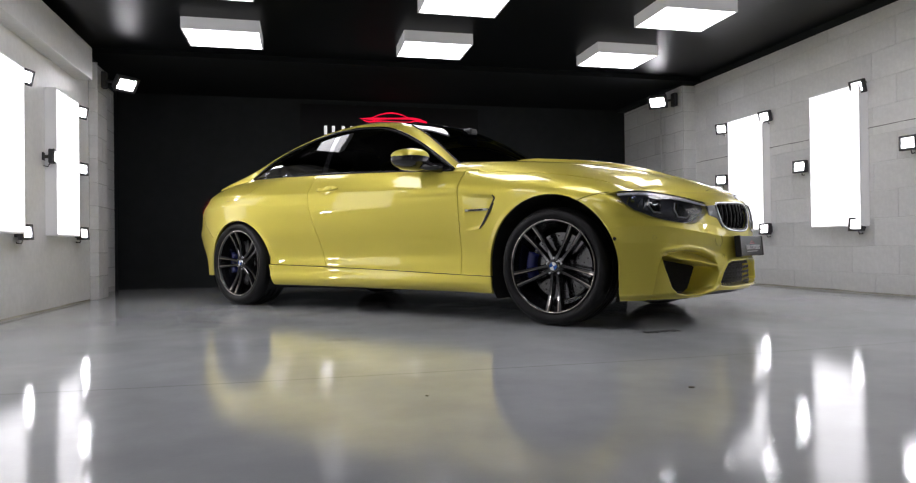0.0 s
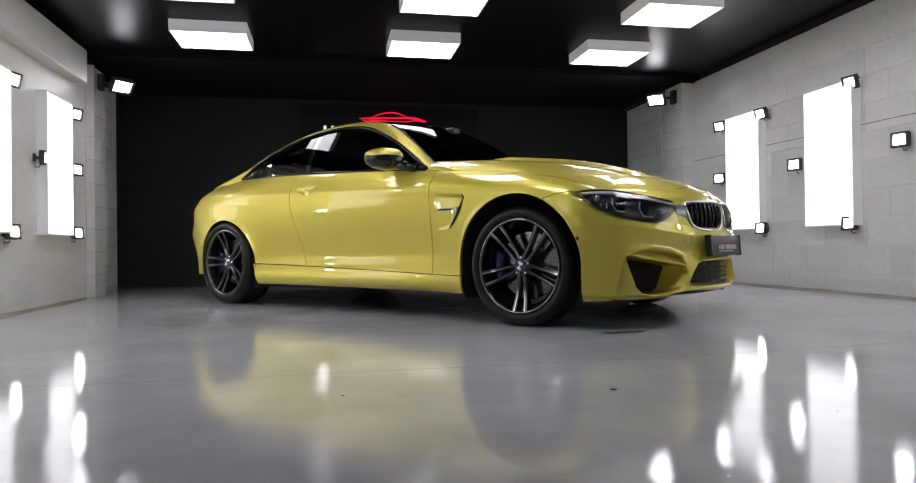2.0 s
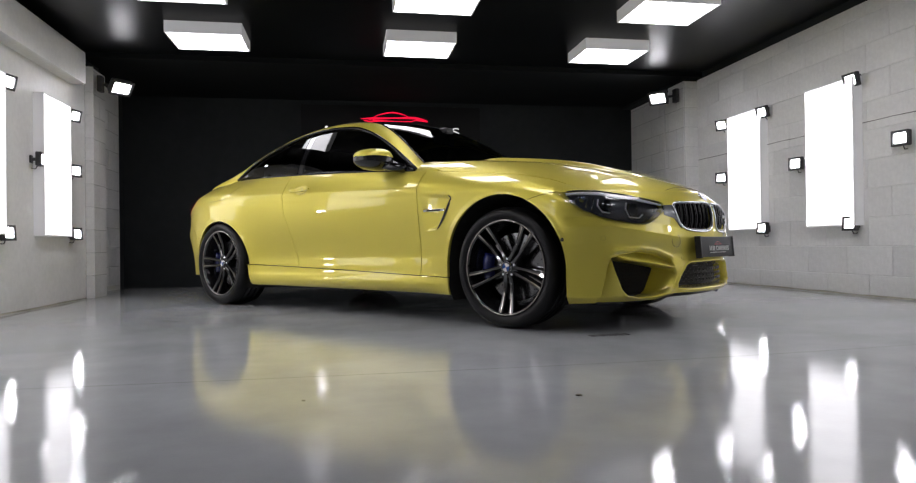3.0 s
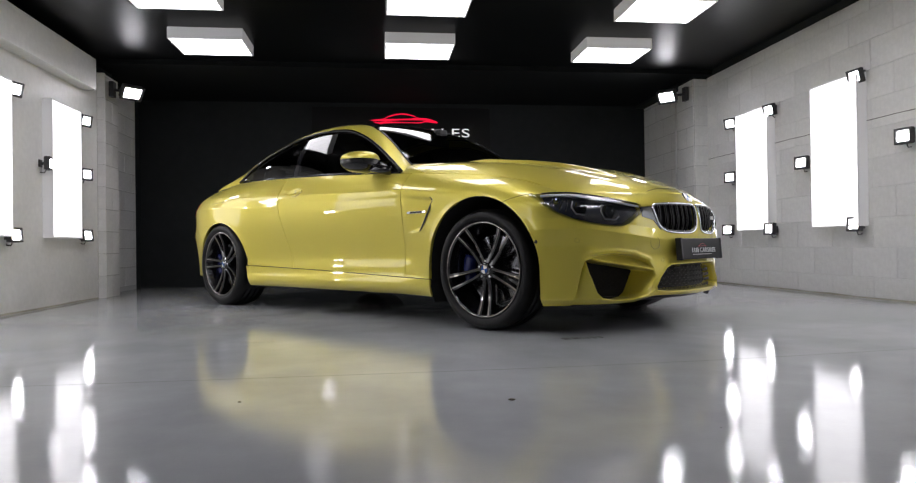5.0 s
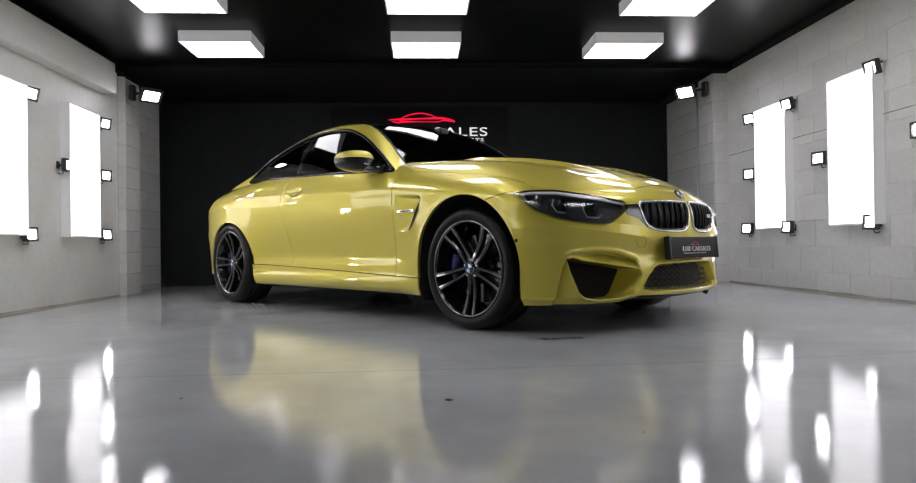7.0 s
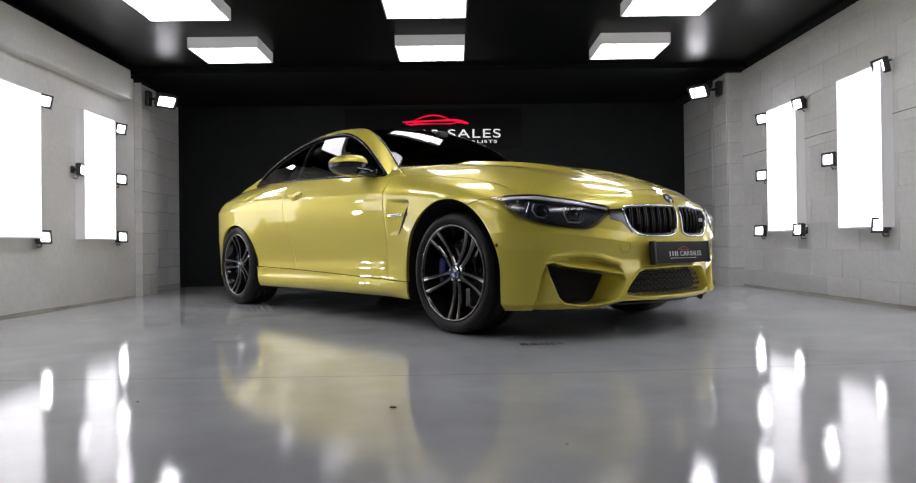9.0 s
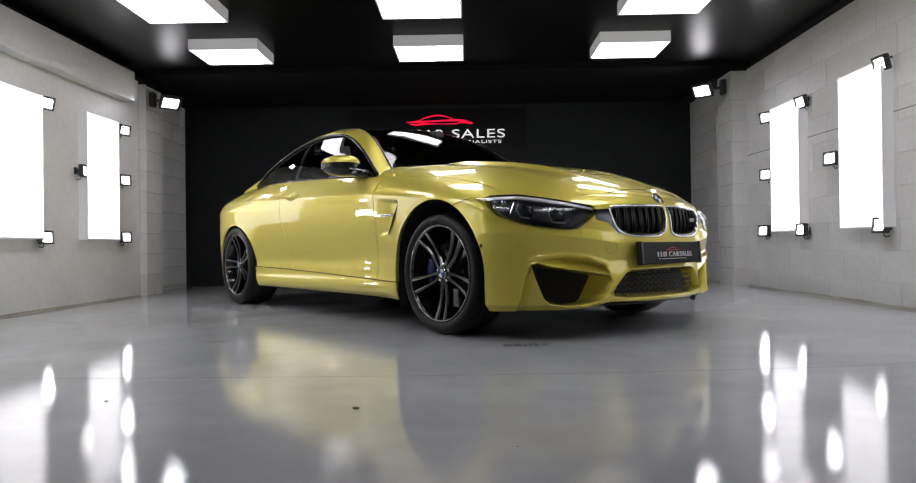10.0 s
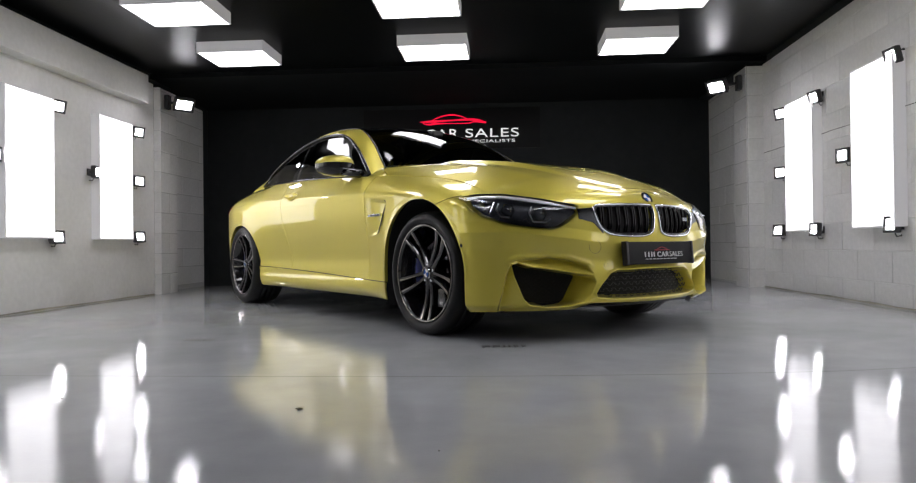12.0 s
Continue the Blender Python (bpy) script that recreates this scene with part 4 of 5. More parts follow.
build_wheel("rear_wheel", -2.812, -0.785, 0.336, 0.275, 250, 1)
build_wheel("rear_wheel", -2.812, 0.785, 0.336, 0.275, 270, -1)


def arch_liner(x, z, r, s):
    bm = bmesh.new()
    rings = []
    for y in (0.90, 0.62, 0.55):
        rings.append([bm.verts.new((x + (r if y < 0.9 else r) * math.cos(math.pi * (-0.15 + 1.3 * i / 28)), -s * y, z + r * math.sin(math.pi * (-0.15 + 1.3 * i / 28)))) for i in range(29)])
    for a, b in zip(rings, rings[1:]):
        for i in range(28):
            bm.faces.new((a[i], a[i + 1], b[i + 1], b[i]))
    bm.faces.new(rings[2])
    part("wheel_arch_liner", bm, M_DARK, CAR, "black wheel arch liner")


for s in (1, -1):
    arch_liner(-0.002, 0.343, 0.408, s)
    arch_liner(-2.785, 0.345, 0.371, s)
part("underbody", box(-3.6, -0.58, 0.17, 0.42, 0.58, 0.24, 0.02), M_DARK, CAR, "black underbody tray")
for s in (1, -1):
    part("sill_floor", box(-2.42, -s * 0.70 - 0.14, 0.20, -0.46, -s * 0.70 + 0.14, 0.26, 0.01), M_DARK, CAR)


# ---- car: lamps, grilles, trim ----
FRONT_SET = OUT_P > p_at(0.25)


def p_front(a):
    """Place along the outline of the front at the distance a from the middle line."""
    return np.interp(-np.asarray(a, float), -OUT_C[FRONT_SET][:, 1], OUT_P[FRONT_SET])


def on_front(a, z, lift=0.0, side=1.0):
    return surf(p_front(a), z, side, False, lift)


def on_side(x, z, lift=0.0, side=1.0):
    q = surf(p_at(x), z, side, True, lift)
    return q


def front_patch(name, a0, a1, low, high, lift, mat, parent, label, n=40, m=10, side=1.0, skirt=0.006):
    a = np.linspace(a0, a1, n)[None, :] + np.zeros((m, 1))
    v = np.linspace(0, 1, m)[:, None]
    z = low(a) + (high(a) - low(a)) * v
    pts = surf(p_front(a), z, side, False, lift)
    return sheet(name, pts, mat, parent, label, flip=(side < 0), skirt=skirt)


def ribbon(points, normals, width, thick):
    """A flat-topped strip along points; normals point out of the surface."""
    bm = bmesh.new()
    pts, nor = [Vector(p) for p in points], [Vector(n).normalized() for n in normals]
    rings = []
    for i, p in enumerate(pts):
        d = (pts[min(i + 1, len(pts) - 1)] - pts[max(i - 1, 0)]).normalized()
        s = d.cross(nor[i]).normalized()
        w = width[i] if isinstance(width, (list, tuple, np.ndarray)) else width
        rings.append([bm.verts.new(q) for q in (p - s * w, p - s * w * 0.8 + nor[i] * thick, p + s * w * 0.8 + nor[i] * thick, p + s * w)])
    for a, b in zip(rings, rings[1:]):
        for k in range(4):
            bm.faces.new((a[k], a[(k + 1) % 4], b[(k + 1) % 4], b[k]))
    bm.faces.new(rings[0])
    bm.faces.new(rings[-1])
    return bm


def front_normal(a, side=1.0):
    p = float(p_front(a))
    nx, na = np.interp(p, OUT_P, OUT_N[:, 0]) * ORIENT, np.interp(p, OUT_P, OUT_N[:, 1]) * ORIENT
    return Vector((nx, -side * na, 0.0)).normalized()


M_LAMP_GREY = material("lamp_reflector", (0.075, 0.080, 0.095), rough=0.22, metal=0.0, coat=0.6, grain=0.2)
M_DRL = material("light_guide", (0.92, 0.93, 0.96), rough=0.34, metal=0.25, coat=0.5)
M_BLUE_CHROME = material("blue_tinted_chrome", (0.55, 0.65, 0.95), rough=0.12, metal=1.0, stains=0.05)
M_SLAT = material("grille_slat_black", (0.004, 0.004, 0.0045), rough=0.25, spec=0.14)
M_PROJECTOR = material("projector_glass", (0.10, 0.11, 0.13), rough=0.10, metal=0.6, coat=1.0)
M_SEAT = material("black_leather", (0.010, 0.010, 0.011), rough=0.45, grain=0.2, bump=0.3, bump_scale=250)
M_TAIL = material("red_lamp_lens", (0.28, 0.004, 0.006), rough=0.08, coat=1.0)
M_TRIM_GREY = material("dark_chrome", (0.11, 0.115, 0.12), rough=0.22, metal=1.0)
M_PLATE = material("plate_black", (0.004, 0.004, 0.0045), rough=0.35, grain=0.1, spec=0.12)
M_PLATE_WHITE = material("plate_white", (0.6, 0.6, 0.6), rough=0.4, grain=0.05)
M_PLATE_RED = material("plate_red", (0.4, 0.01, 0.02), rough=0.4, grain=0.05)
M_MESH = material("grille_mesh_black", (0.02, 0.02, 0.021), rough=0.35, coat=0.2)

HL_LOW = lambda a: spline(-a, [-0.943, -0.928, -0.896, -0.841, -0.771, -0.68, -0.612, -0.575, -0.539, -0.475], [0.724, 0.676, 0.632, 0.598, 0.579, 0.566, 0.562, 0.570, 0.593, 0.640])
HL_HIGH = lambda a: spline(-a, [-0.943, -0.906, -0.845, -0.759, -0.664, -0.569, -0.475], [0.733, 0.740, 0.739, 0.728, 0.713, 0.694, 0.677])


def headlight(s):
    e = new("headlight")
    e.parent = CAR
    e["label"] = "clear-lensed headlight with dark inner housing"
    front_patch("housing", 0.938, 0.48, lambda a: HL_LOW(a) + 0.004, lambda a: HL_HIGH(a) - 0.004, -0.032, M_LAMP_GREY, e, "black inner housing", side=s, m=14)
    front_patch("lens", 0.943, 0.475, HL_LOW, HL_HIGH, 0.006, M_LENS, e, "clear lens", 60, 16, s, 0.004)
    # bright light guide along the top, thinner towards the outer tip
    aa = np.linspace(0.932, 0.49, 30)
    bar = ribbon([on_front(a, float(HL_HIGH(a)) - 0.017, 0.0, s) for a in aa], [front_normal(a, s) + Vector((0, 0, 0.55)) for a in aa], list(np.interp(aa, [0.49, 0.7, 0.93], [0.006, 0.011, 0.007])), 0.004)
    part("light_guide", bar, M_DRL, e, "pale light guide strip")
    for a, z, r in ((0.80, 0.655, 0.034), (0.66, 0.636, 0.036)):
        c = Vector(on_front(a, z, -0.018, s))
        m = Matrix.Translation(c) @ (Vector((0.93, -0.30 * s, 0.0))).to_track_quat("Z", "Y").to_matrix().to_4x4()
        unit = part("projector", moved(lathe([(0.0005, 0.004), (r * 0.62, 0.004), (r * 0.66, 0.001), (r * 0.86, 0.0), (r, 0.003), (r * 1.02, -0.004), (r, -0.02)], 6), m), M_PROJECTOR, e, "faceted dark lamp module")
        part("bezel", moved(lathe([(r * 0.88, 0.001), (r * 0.98, 0.0045), (r * 1.0, 0.001)], 6), m), M_TRIM_GREY, unit)
        ring = [(-0.9, 0.9), (-1.25, 0.1), (-0.85, -0.95), (0.5, -1.05), (1.0, -0.6)]
        if a > 0.72:
            ring = [(-1.0, 0.9), (-1.2, 0.1), (-0.8, -0.8), (0.1, -0.95)]
        pts = [on_front(a - 1.15 * r * u, z + 1.1 * r * w, -0.003, s) for u, w in ring]
        part("ring_guide", tube(pts, 0.0042, 8), M_DRL, e, "thin bent light guide")
        # chrome cross added to make the module's glint
        q = Vector(on_front(a - 0.010, z + 0.004, -0.003, s))
        part("glint_bar", moved(joined(box(-0.002, -0.024, -0.003, 0.002, 0.024, 0.003, 0.001, 1), box(-0.0015, -0.003, -0.012, 0.0025, 0.003, 0.012, 0.001, 1)), Matrix.Translation(q) @ pose(0, 0, 0, 0, 0, 20 * s)), M_CHROME, unit, "small chrome cross made for a glint")
    # chrome rods added for the slanted glints at the outer end
    for a, z, h in ((0.912, 0.695, 0.022), (0.885, 0.672, 0.020), (0.868, 0.668, 0.028)):
        p0, p1 = on_front(a, z - h, -0.003, s), on_front(a - 0.012, z + h, -0.003, s)
        part("side_guide", tube([p0, p1], 0.003, 8), M_CHROME, e, "thin slanted chrome rod made for a glint")
    # bluish chrome dome added for the blue glint in the corner
    dome = lathe([(0.0005, 0.010), (0.008, 0.0085), (0.015, 0.004), (0.018, 0.0)], 24)
    part("corner_reflector", moved(dome, Matrix.Translation(Vector(on_front(0.893, 0.694, -0.012, s))) @ Vector((0.7, -0.7 * s, 0.1)).to_track_quat("Z", "Y").to_matrix().to_4x4()), M_BLUE_CHROME, e, "small bluish chrome dome made for a glint", smooth=True)
    lid = ribbon([on_front(a, float(HL_HIGH(a)) - 0.001, 0.001, s) for a in aa], [front_normal(a, s) for a in aa], 0.0045, 0.002)
    part("upper_lid", lid, M_PLASTIC, e, "black upper edge")
    # dark bridge from lamp to grille
    front_patch("bridge", 0.482, 0.352, lambda a: np.interp(-a, [-0.482, -0.407, -0.352], [0.612, 0.594, 0.540]), lambda a: np.interp(-a, [-0.482, -0.40, -0.352], [0.662, 0.668, 0.552]), 0.003, M_TRIM_GREY, e, "dark grey bridge piece", 40, 8, s)


def kidney(s):
    e = new("kidney_grille")
    e.parent = CAR
    e["label"] = "rounded radiator grille with bright frame and black slats"
    pts = np.array(KIDNEY)
    _, c = rounded(np.vstack([pts, pts[:1]]), 97)
    c = c[:-1]
    part("frame", tube([on_front(a, z, 0.003, s) for a, z in c], 0.0052, 8, True), M_CHROME, e, "bright chrome frame", smooth=True)
    part("inner_frame", tube([on_front(0.207 + (a - 0.207) * 0.955, 0.61 + (z - 0.61) * 0.90, -0.004, s) for a, z in c], 0.006, 6, True), M_GLOSS_BLACK, e, smooth=True)
    for k in range(7):
        a = 0.062 + 0.292 * k / 6
        lo, hi = (0.545 if a < 0.3 else 0.56), (0.684 if a < 0.3 else 0.672)
        for d in (-0.0065, 0.0065):
            p0 = Vector(on_front(a + d, lo, -0.026, s))
            p1 = Vector(on_front(a + d, (lo + hi) / 2, -0.016, s))
            p2 = Vector(on_front(a + d, hi, -0.008, s))
            part("slat", ribbon([p0, p0.lerp(p1, 0.5) + Vector((0.004, 0, 0)), p1, p1.lerp(p2, 0.6) + Vector((0.002, 0, 0)), p2], [Vector((1, 0, 0.12))] * 5, 0.0030, 0.012), M_SLAT, e)
    if s < 0:
        q = Vector(on_front(0.30, 0.618, 0.0, s))
        part("small_badge", moved(joined(box(-0.003, -0.022, -0.010, 0.003, -0.008, 0.010, 0.001, 1), box(-0.003, -0.006, -0.010, 0.003, 0.0, 0.010, 0.001, 1), box(-0.003, 0.003, -0.010, 0.003, 0.018, 0.010, 0.001, 1)), Matrix.Translation(q)), M_CHROME, e, "small bright badge")


for s in (1, -1):
    headlight(s)
    kidney(s)

badge("bonnet_badge", 0.038, CAR, Matrix.Translation(Vector((0.760, 0.0, 0.724))) @ pose(0, 0, 0, 0, 57, 0))

# middle mesh grille: rows of stepped wire
def wire_mesh(a0, a1, z0, z1, rows, pitch, lift, mat, name, limit):
    bms = []
    for r in range(rows):
        z = z0 + (z1 - z0) * r / (rows - 1)
        pts = []
        n = int((a1 - a0) / pitch * 4)
        for i in range(n + 1):
            y = a0 + (a1 - a0) * i / n
            k = i % 4
            zz = z + (0.0075 if k in (1, 2) else -0.0075)
            if inside(limit, abs(y), zz) > 0.002:
                c = Vector(on_front(abs(y), zz, lift, -1.0 if y > 0 else 1.0))
                pts.append(c)
            elif len(pts) > 2:
                bms.append(tube(pts, 0.0024, 5))
                pts = []
        if len(pts) > 2:
            bms.append(tube(pts, 0.0024, 5))
    return part(name, joined(*bms), mat, CAR, "black stepped wire mesh")


wire_mesh(-0.385, 0.385, 0.232, 0.345, 5, 0.046, -0.035, M_MESH, "middle_mesh", [(-0.01, 0.216), (0.30, 0.218), (0.385, 0.228), (0.39, 0.246), (0.376, 0.268), (0.31, 0.338), (0.27, 0.353), (-0.01, 0.357)])
for s in (1, -1):
    front_patch("intake_panel", 0.80, 0.43, lambda a: 0.19 + 0 * a, lambda a: 0.405 + 0 * a, -0.118, M_DARK, CAR, "black panel behind the side intake", side=s)
wire_mesh(-0.75, -0.43, 0.225, 0.37, 8, 0.036, -0.114, M_DARK, "side_mesh", DARK_INTAKE)
wire_mesh(0.43, 0.75, 0.225, 0.37, 8, 0.036, -0.114, M_DARK, "side_mesh", DARK_INTAKE)

# front show plate
plate = new("show_plate")
plate.parent = CAR
plate["label"] = "black show plate with pale lettering and a small red swoosh"
plate.matrix_basis = pose(0.838, 0.012, 0.440, 0, -4, 0)
part("board", box(-0.012, -0.262, -0.057, 0.0, 0.262, 0.057, 0.004), M_PLATE, plate)
for y in (-0.268, 0.268):
    part("end_cap", box(-0.03, y - 0.008, -0.060, 0.004, y + 0.008, 0.060, 0.003), M_PLASTIC, plate)
for y0, y1 in ((-0.137, -0.126), (-0.110, -0.099), (-0.086, -0.075), (-0.066, -0.055)):
    part("bar", box(0.0002, y0, -0.021, 0.0018, y1, 0.005, 0.0005, 1), M_PLATE_WHITE, plate)
for k in range(9):
    part("fine_bar", box(0.0002, -0.13 + 0.029 * k, -0.0335, 0.0014, -0.13 + 0.029 * k + 0.022, -0.0295, 0.0003, 1), M_PLATE_WHITE, plate)
sw = [(-0.045 + 0.1 * t, 0.014 + 0.014 * abs(math.sin(math.pi * t)) ** 1.2) for t in np.linspace(0, 1, 12)]
part("swoosh", tube([(0.001, a, z) for a, z in sw], 0.0016, 5), M_PLATE_RED, plate)
part("swoosh_base", box(0.0002, -0.055, 0.012, 0.0016, 0.07, 0.0152, 0.0005, 1), M_PLATE_RED, plate)

# seam between wing and bumper, from the arch to the lamp's tip
for s in (1, -1):
    seam = [Vector(on_side(x, z, 0.0008, s)) for x, z in ((0.185, 0.702), (0.215, 0.713), (0.25, 0.722), (0.285, 0.729), (0.32, 0.734), (0.35, 0.737))]
    part("wing_seam", tube(seam, 0.0016, 5), M_SHUT, CAR, "thin shut line between wing and bumper")

# small round things of the bumper
def ring_mark(a, z, r, mat, name, s=1.0, label=""):
    m = Matrix.Translation(Vector(on_front(a, z, 0.0012, s))) @ front_normal(a, s).to_track_quat("Z", "Y").to_matrix().to_4x4()
    part(name, moved(lathe([(r, 0.0), (r, 0.0012), (r * 0.94, 0.0012), (r * 0.94, 0.0)], 28), m), mat, CAR, label)


M_SEAM = material("paint_seam", (0.26, 0.21, 0.022), rough=0.5, grain=0.1)
for s in (1, -1):
    ring_mark(0.832, 0.493, 0.0125, M_SEAM, "sensor_ring", s, "thin ring of a parking sensor")
ring_mark(0.402, 0.475, 0.034, M_SEAM, "towing_cover", 1.0, "thin round seam of the towing cover")
ring_mark(0.335, 0.385, 0.0115, M_SEAM, "sensor_ring", 1.0, "thin ring of a parking sensor")
for s in (1, -1):
    c = Vector(on_side(0.383, 0.49, 0.0, s))
    part("side_sensor", moved(lathe([(0.0005, 0.002), (0.008, 0.002), (0.010, 0.0)], 16), Matrix.Translation(c) @ Vector((0.12, -s, 0)).to_track_quat("Z", "Y").to_matrix().to_4x4()), M_DARK, CAR, "small black side sensor")

# dark lower lip under the bumper and a dangling bracket
lip_a = np.linspace(-0.80, 0.80, 41)
lip = [Vector(on_front(abs(a), 0.175 if abs(a) > 0.5 else 0.19, -0.03, -1.0 if a > 0 else 1.0)) - Vector((0.07, 0, 0)) for a in lip_a]
part("lower_lip", ribbon([v + Vector((0, 0, -0.006)) for v in lip], [Vector((0, 0, -1))] * 41, 0.05, 0.010), M_PLASTIC, CAR, "black plastic lip under the bumper")
# black tray added to keep the gap below the bumper in shade
part("front_undertray", box(0.30, -0.62, 0.172, 0.60, 0.62, 0.20, 0.006), M_DARK, CAR, "black tray added to darken the gap under the bumper")
part("bracket", moved(box(-0.015, -0.012, -0.022, 0.015, 0.012, 0.02, 0.004), Matrix.Translation(Vector((0.66, 0.50, 0.175))) @ pose(0, 0, 0, 15, 20, 30)), M_PLASTIC, CAR, "small black bracket under the bumper")

# wing vents
for s in (1, -1):
    vx = [-0.372, -0.365, -0.372, -0.395, -0.425, -0.455, -0.475]
    vz = [0.766, 0.748, 0.72, 0.675, 0.63, 0.592, 0.572]
    part("wing_vent", ribbon([Vector(on_side(x, z, 0.0005, s)) for x, z in zip(vx, vz)], [Vector((-0.5, -s, 0))] * 7, [0.005, 0.011, 0.014, 0.014, 0.012, 0.009, 0.003], 0.002), M_DARK, CAR, "black slit of the wing vent")
    gx = np.linspace(-0.575, -0.392, 8)
    g = part("vent_blade", ribbon([Vector(on_side(x, 0.682, 0.003, s)) + Vector((0, -s * 0.012 * i / 7, 0)) for i, x in enumerate(gx)], [Vector((0, -s, 0.2))] * 8, 0.008, 0.008), M_CHROME, CAR, "bright blade of the wing vent")
    part("blade_inlay", ribbon([Vector(on_side(x, 0.683, 0.0115, s)) + Vector((0, -s * 0.012 * i / 7, 0)) for i, x in enumerate(gx[1:6])], [Vector((0, -s, 0.2))] * 5, 0.0062, 0.0012), M_GLOSS_BLACK, g)
    # door handles with their cups
    hx = np.linspace(-1.905, -1.69, 14)
    prof = [Vector(on_side(x, 0.897, 0.012 + 0.020 * abs(math.sin(math.pi * i / 13)) ** 0.6, s)) for i, x in enumerate(hx)]
    door = DOOR[0] if s > 0 else DOOR[1]
    part("door_handle", ribbon(prof, [Vector((0, -s, 0.1))] * 14, [0.006 + 0.008 * abs(math.sin(math.pi * i / 13)) ** 0.5 for i in range(14)], 0.010), M_PAINT, door, "yellow pull handle", smooth=False)
    # tail lamps
    pa = np.linspace(p_at(-3.27), 0.28, 50)[None, :] + np.zeros((10, 1))
    zz = np.linspace(0, 1, 10)[:, None]
    zlo, zhi = np.interp(out_x(pa), [-3.75, -3.42, -3.27], [0.79, 0.785, 0.86]), np.interp(out_x(pa), [-3.75, -3.42, -3.27], [0.945, 0.955, 0.90])
    sheet("tail_lamp", surf(pa, zlo + (zhi - zlo) * zz, s, False, 0.004), M_TAIL, CAR, "red tail lamp", flip=(s > 0))
    # fuel flap and rear seams as fine grooves
    seam = [Vector(on_side(x, z, 0.0006, s)) for x, z in ((-2.66, 0.985), (-2.68, 0.93), (-2.72, 0.885), (-2.80, 0.875), (-2.93, 0.872))]
    if s > 0:
        part("fuel_flap_seam", tube(seam, 0.0016, 5), M_SEAM, CAR)
    seam = [Vector(on_side(x, z, 0.0006, s)) for x, z in ((-3.38, 0.80), (-3.30, 0.70), (-3.20, 0.63), (-3.13, 0.58))]
    part("bumper_seam", tube(seam, 0.0016, 5), M_SEAM, CAR)


def mirror(s):
    e = new("door_mirror")
    e.parent = CAR
    e["label"] = "door mirror with yellow cap and gloss black lower half"
    n, m = 40, 24
    verts = []
    for j in range(m + 1):
        th = math.pi * j / m
        for i in range(n):
            ph = 2 * math.pi * i / n
            x, y, z = math.sin(th) * math.cos(ph), math.cos(th), math.sin(th) * math.sin(ph)
            sq = lambda q, k: math.copysign(abs(q) ** k, q)
            X = 0.085 * sq(x, 0.75)
            X = max(X, -0.035)
            Y = 0.108 * sq(y, 0.8)
            Z = 0.069 * sq(z, 0.75) * (1 - 0.18 * y)
            verts.append((-0.985 + X - 0.35 * Y, -s * (0.930 + Y), 1.030 + Z + 0.04 * Y))
    up, low = [], []
    for j in range(m):
        for i in range(n):
            f = (j * n + i, j * n + (i + 1) % n, (j + 1) * n + (i + 1) % n, (j + 1) * n + i)
            c = sum(verts[k][2] for k in f) / 4
            y = -s * sum(verts[k][1] for k in f) / 4
            (up if c > 1.040 - 0.03 * (0.945 - y) else low).append(f if s > 0 else f[::-1])
    cap = mesh_object("cap", verts, up, M_PAINT, e, "yellow painted cap", smooth=True)
    mesh_object("lower_shell", verts, low, M_GLOSS_BLACK, e, "gloss black lower shell", smooth=True)
    part("arm", tube([(-0.93, -s * 0.90, 0.992), (-0.87, -s * 0.865, 0.975), (-0.80, -s * 0.828, 0.962)], 0.027, 12), M_GLOSS_BLACK, e, "black foot", smooth=True)
    part("blade", ribbon([(-0.93, -s * 0.93, 1.015), (-0.86, -s * 0.885, 0.998), (-0.79, -s * 0.835, 0.985)], [Vector((0, -s, 0.3))] * 3, 0.006, 0.006), M_GLOSS_BLACK, e)
    part("glass", moved(box(-0.001, -0.072, -0.042, 0.001, 0.072, 0.042, 0.0008, 1), pose(-1.020, -s * 0.932, 1.03, 0, 0, -12 * s)), M_CHROME, e, "mirror glass")
    # triangle at the front corner of the window
    tri = [(-0.735, 0.817, 0.958), (-0.86, 0.765, 1.045), (-0.93, 0.815, 0.968)]
    bm = bmesh.new()
    f = bm.faces.new([bm.verts.new((x, -s * (a + 0.006), z)) for x, a, z in tri])
    ex = bmesh.ops.extrude_face_region(bm, geom=[f])
    bmesh.ops.translate(bm, vec=(0, s * 0.008, 0), verts=[v for v in ex["geom"] if isinstance(v, bmesh.types.BMVert)])
    part("sail_panel", bm, M_GLOSS_BLACK, e, "gloss black triangle")


for s in (1, -1):
    mirror(s)


# ---- car: cabin ----
def pillow(x0, x1, y0, y1, z0, z1, lean=0.0, round_=0.05):
    bm = box(x0, y0, z0, x1, y1, z1, round_, 4)
    if lean:
        for v in bm.verts:
            v.co.x -= lean * (v.co.z - z0)
    return bm


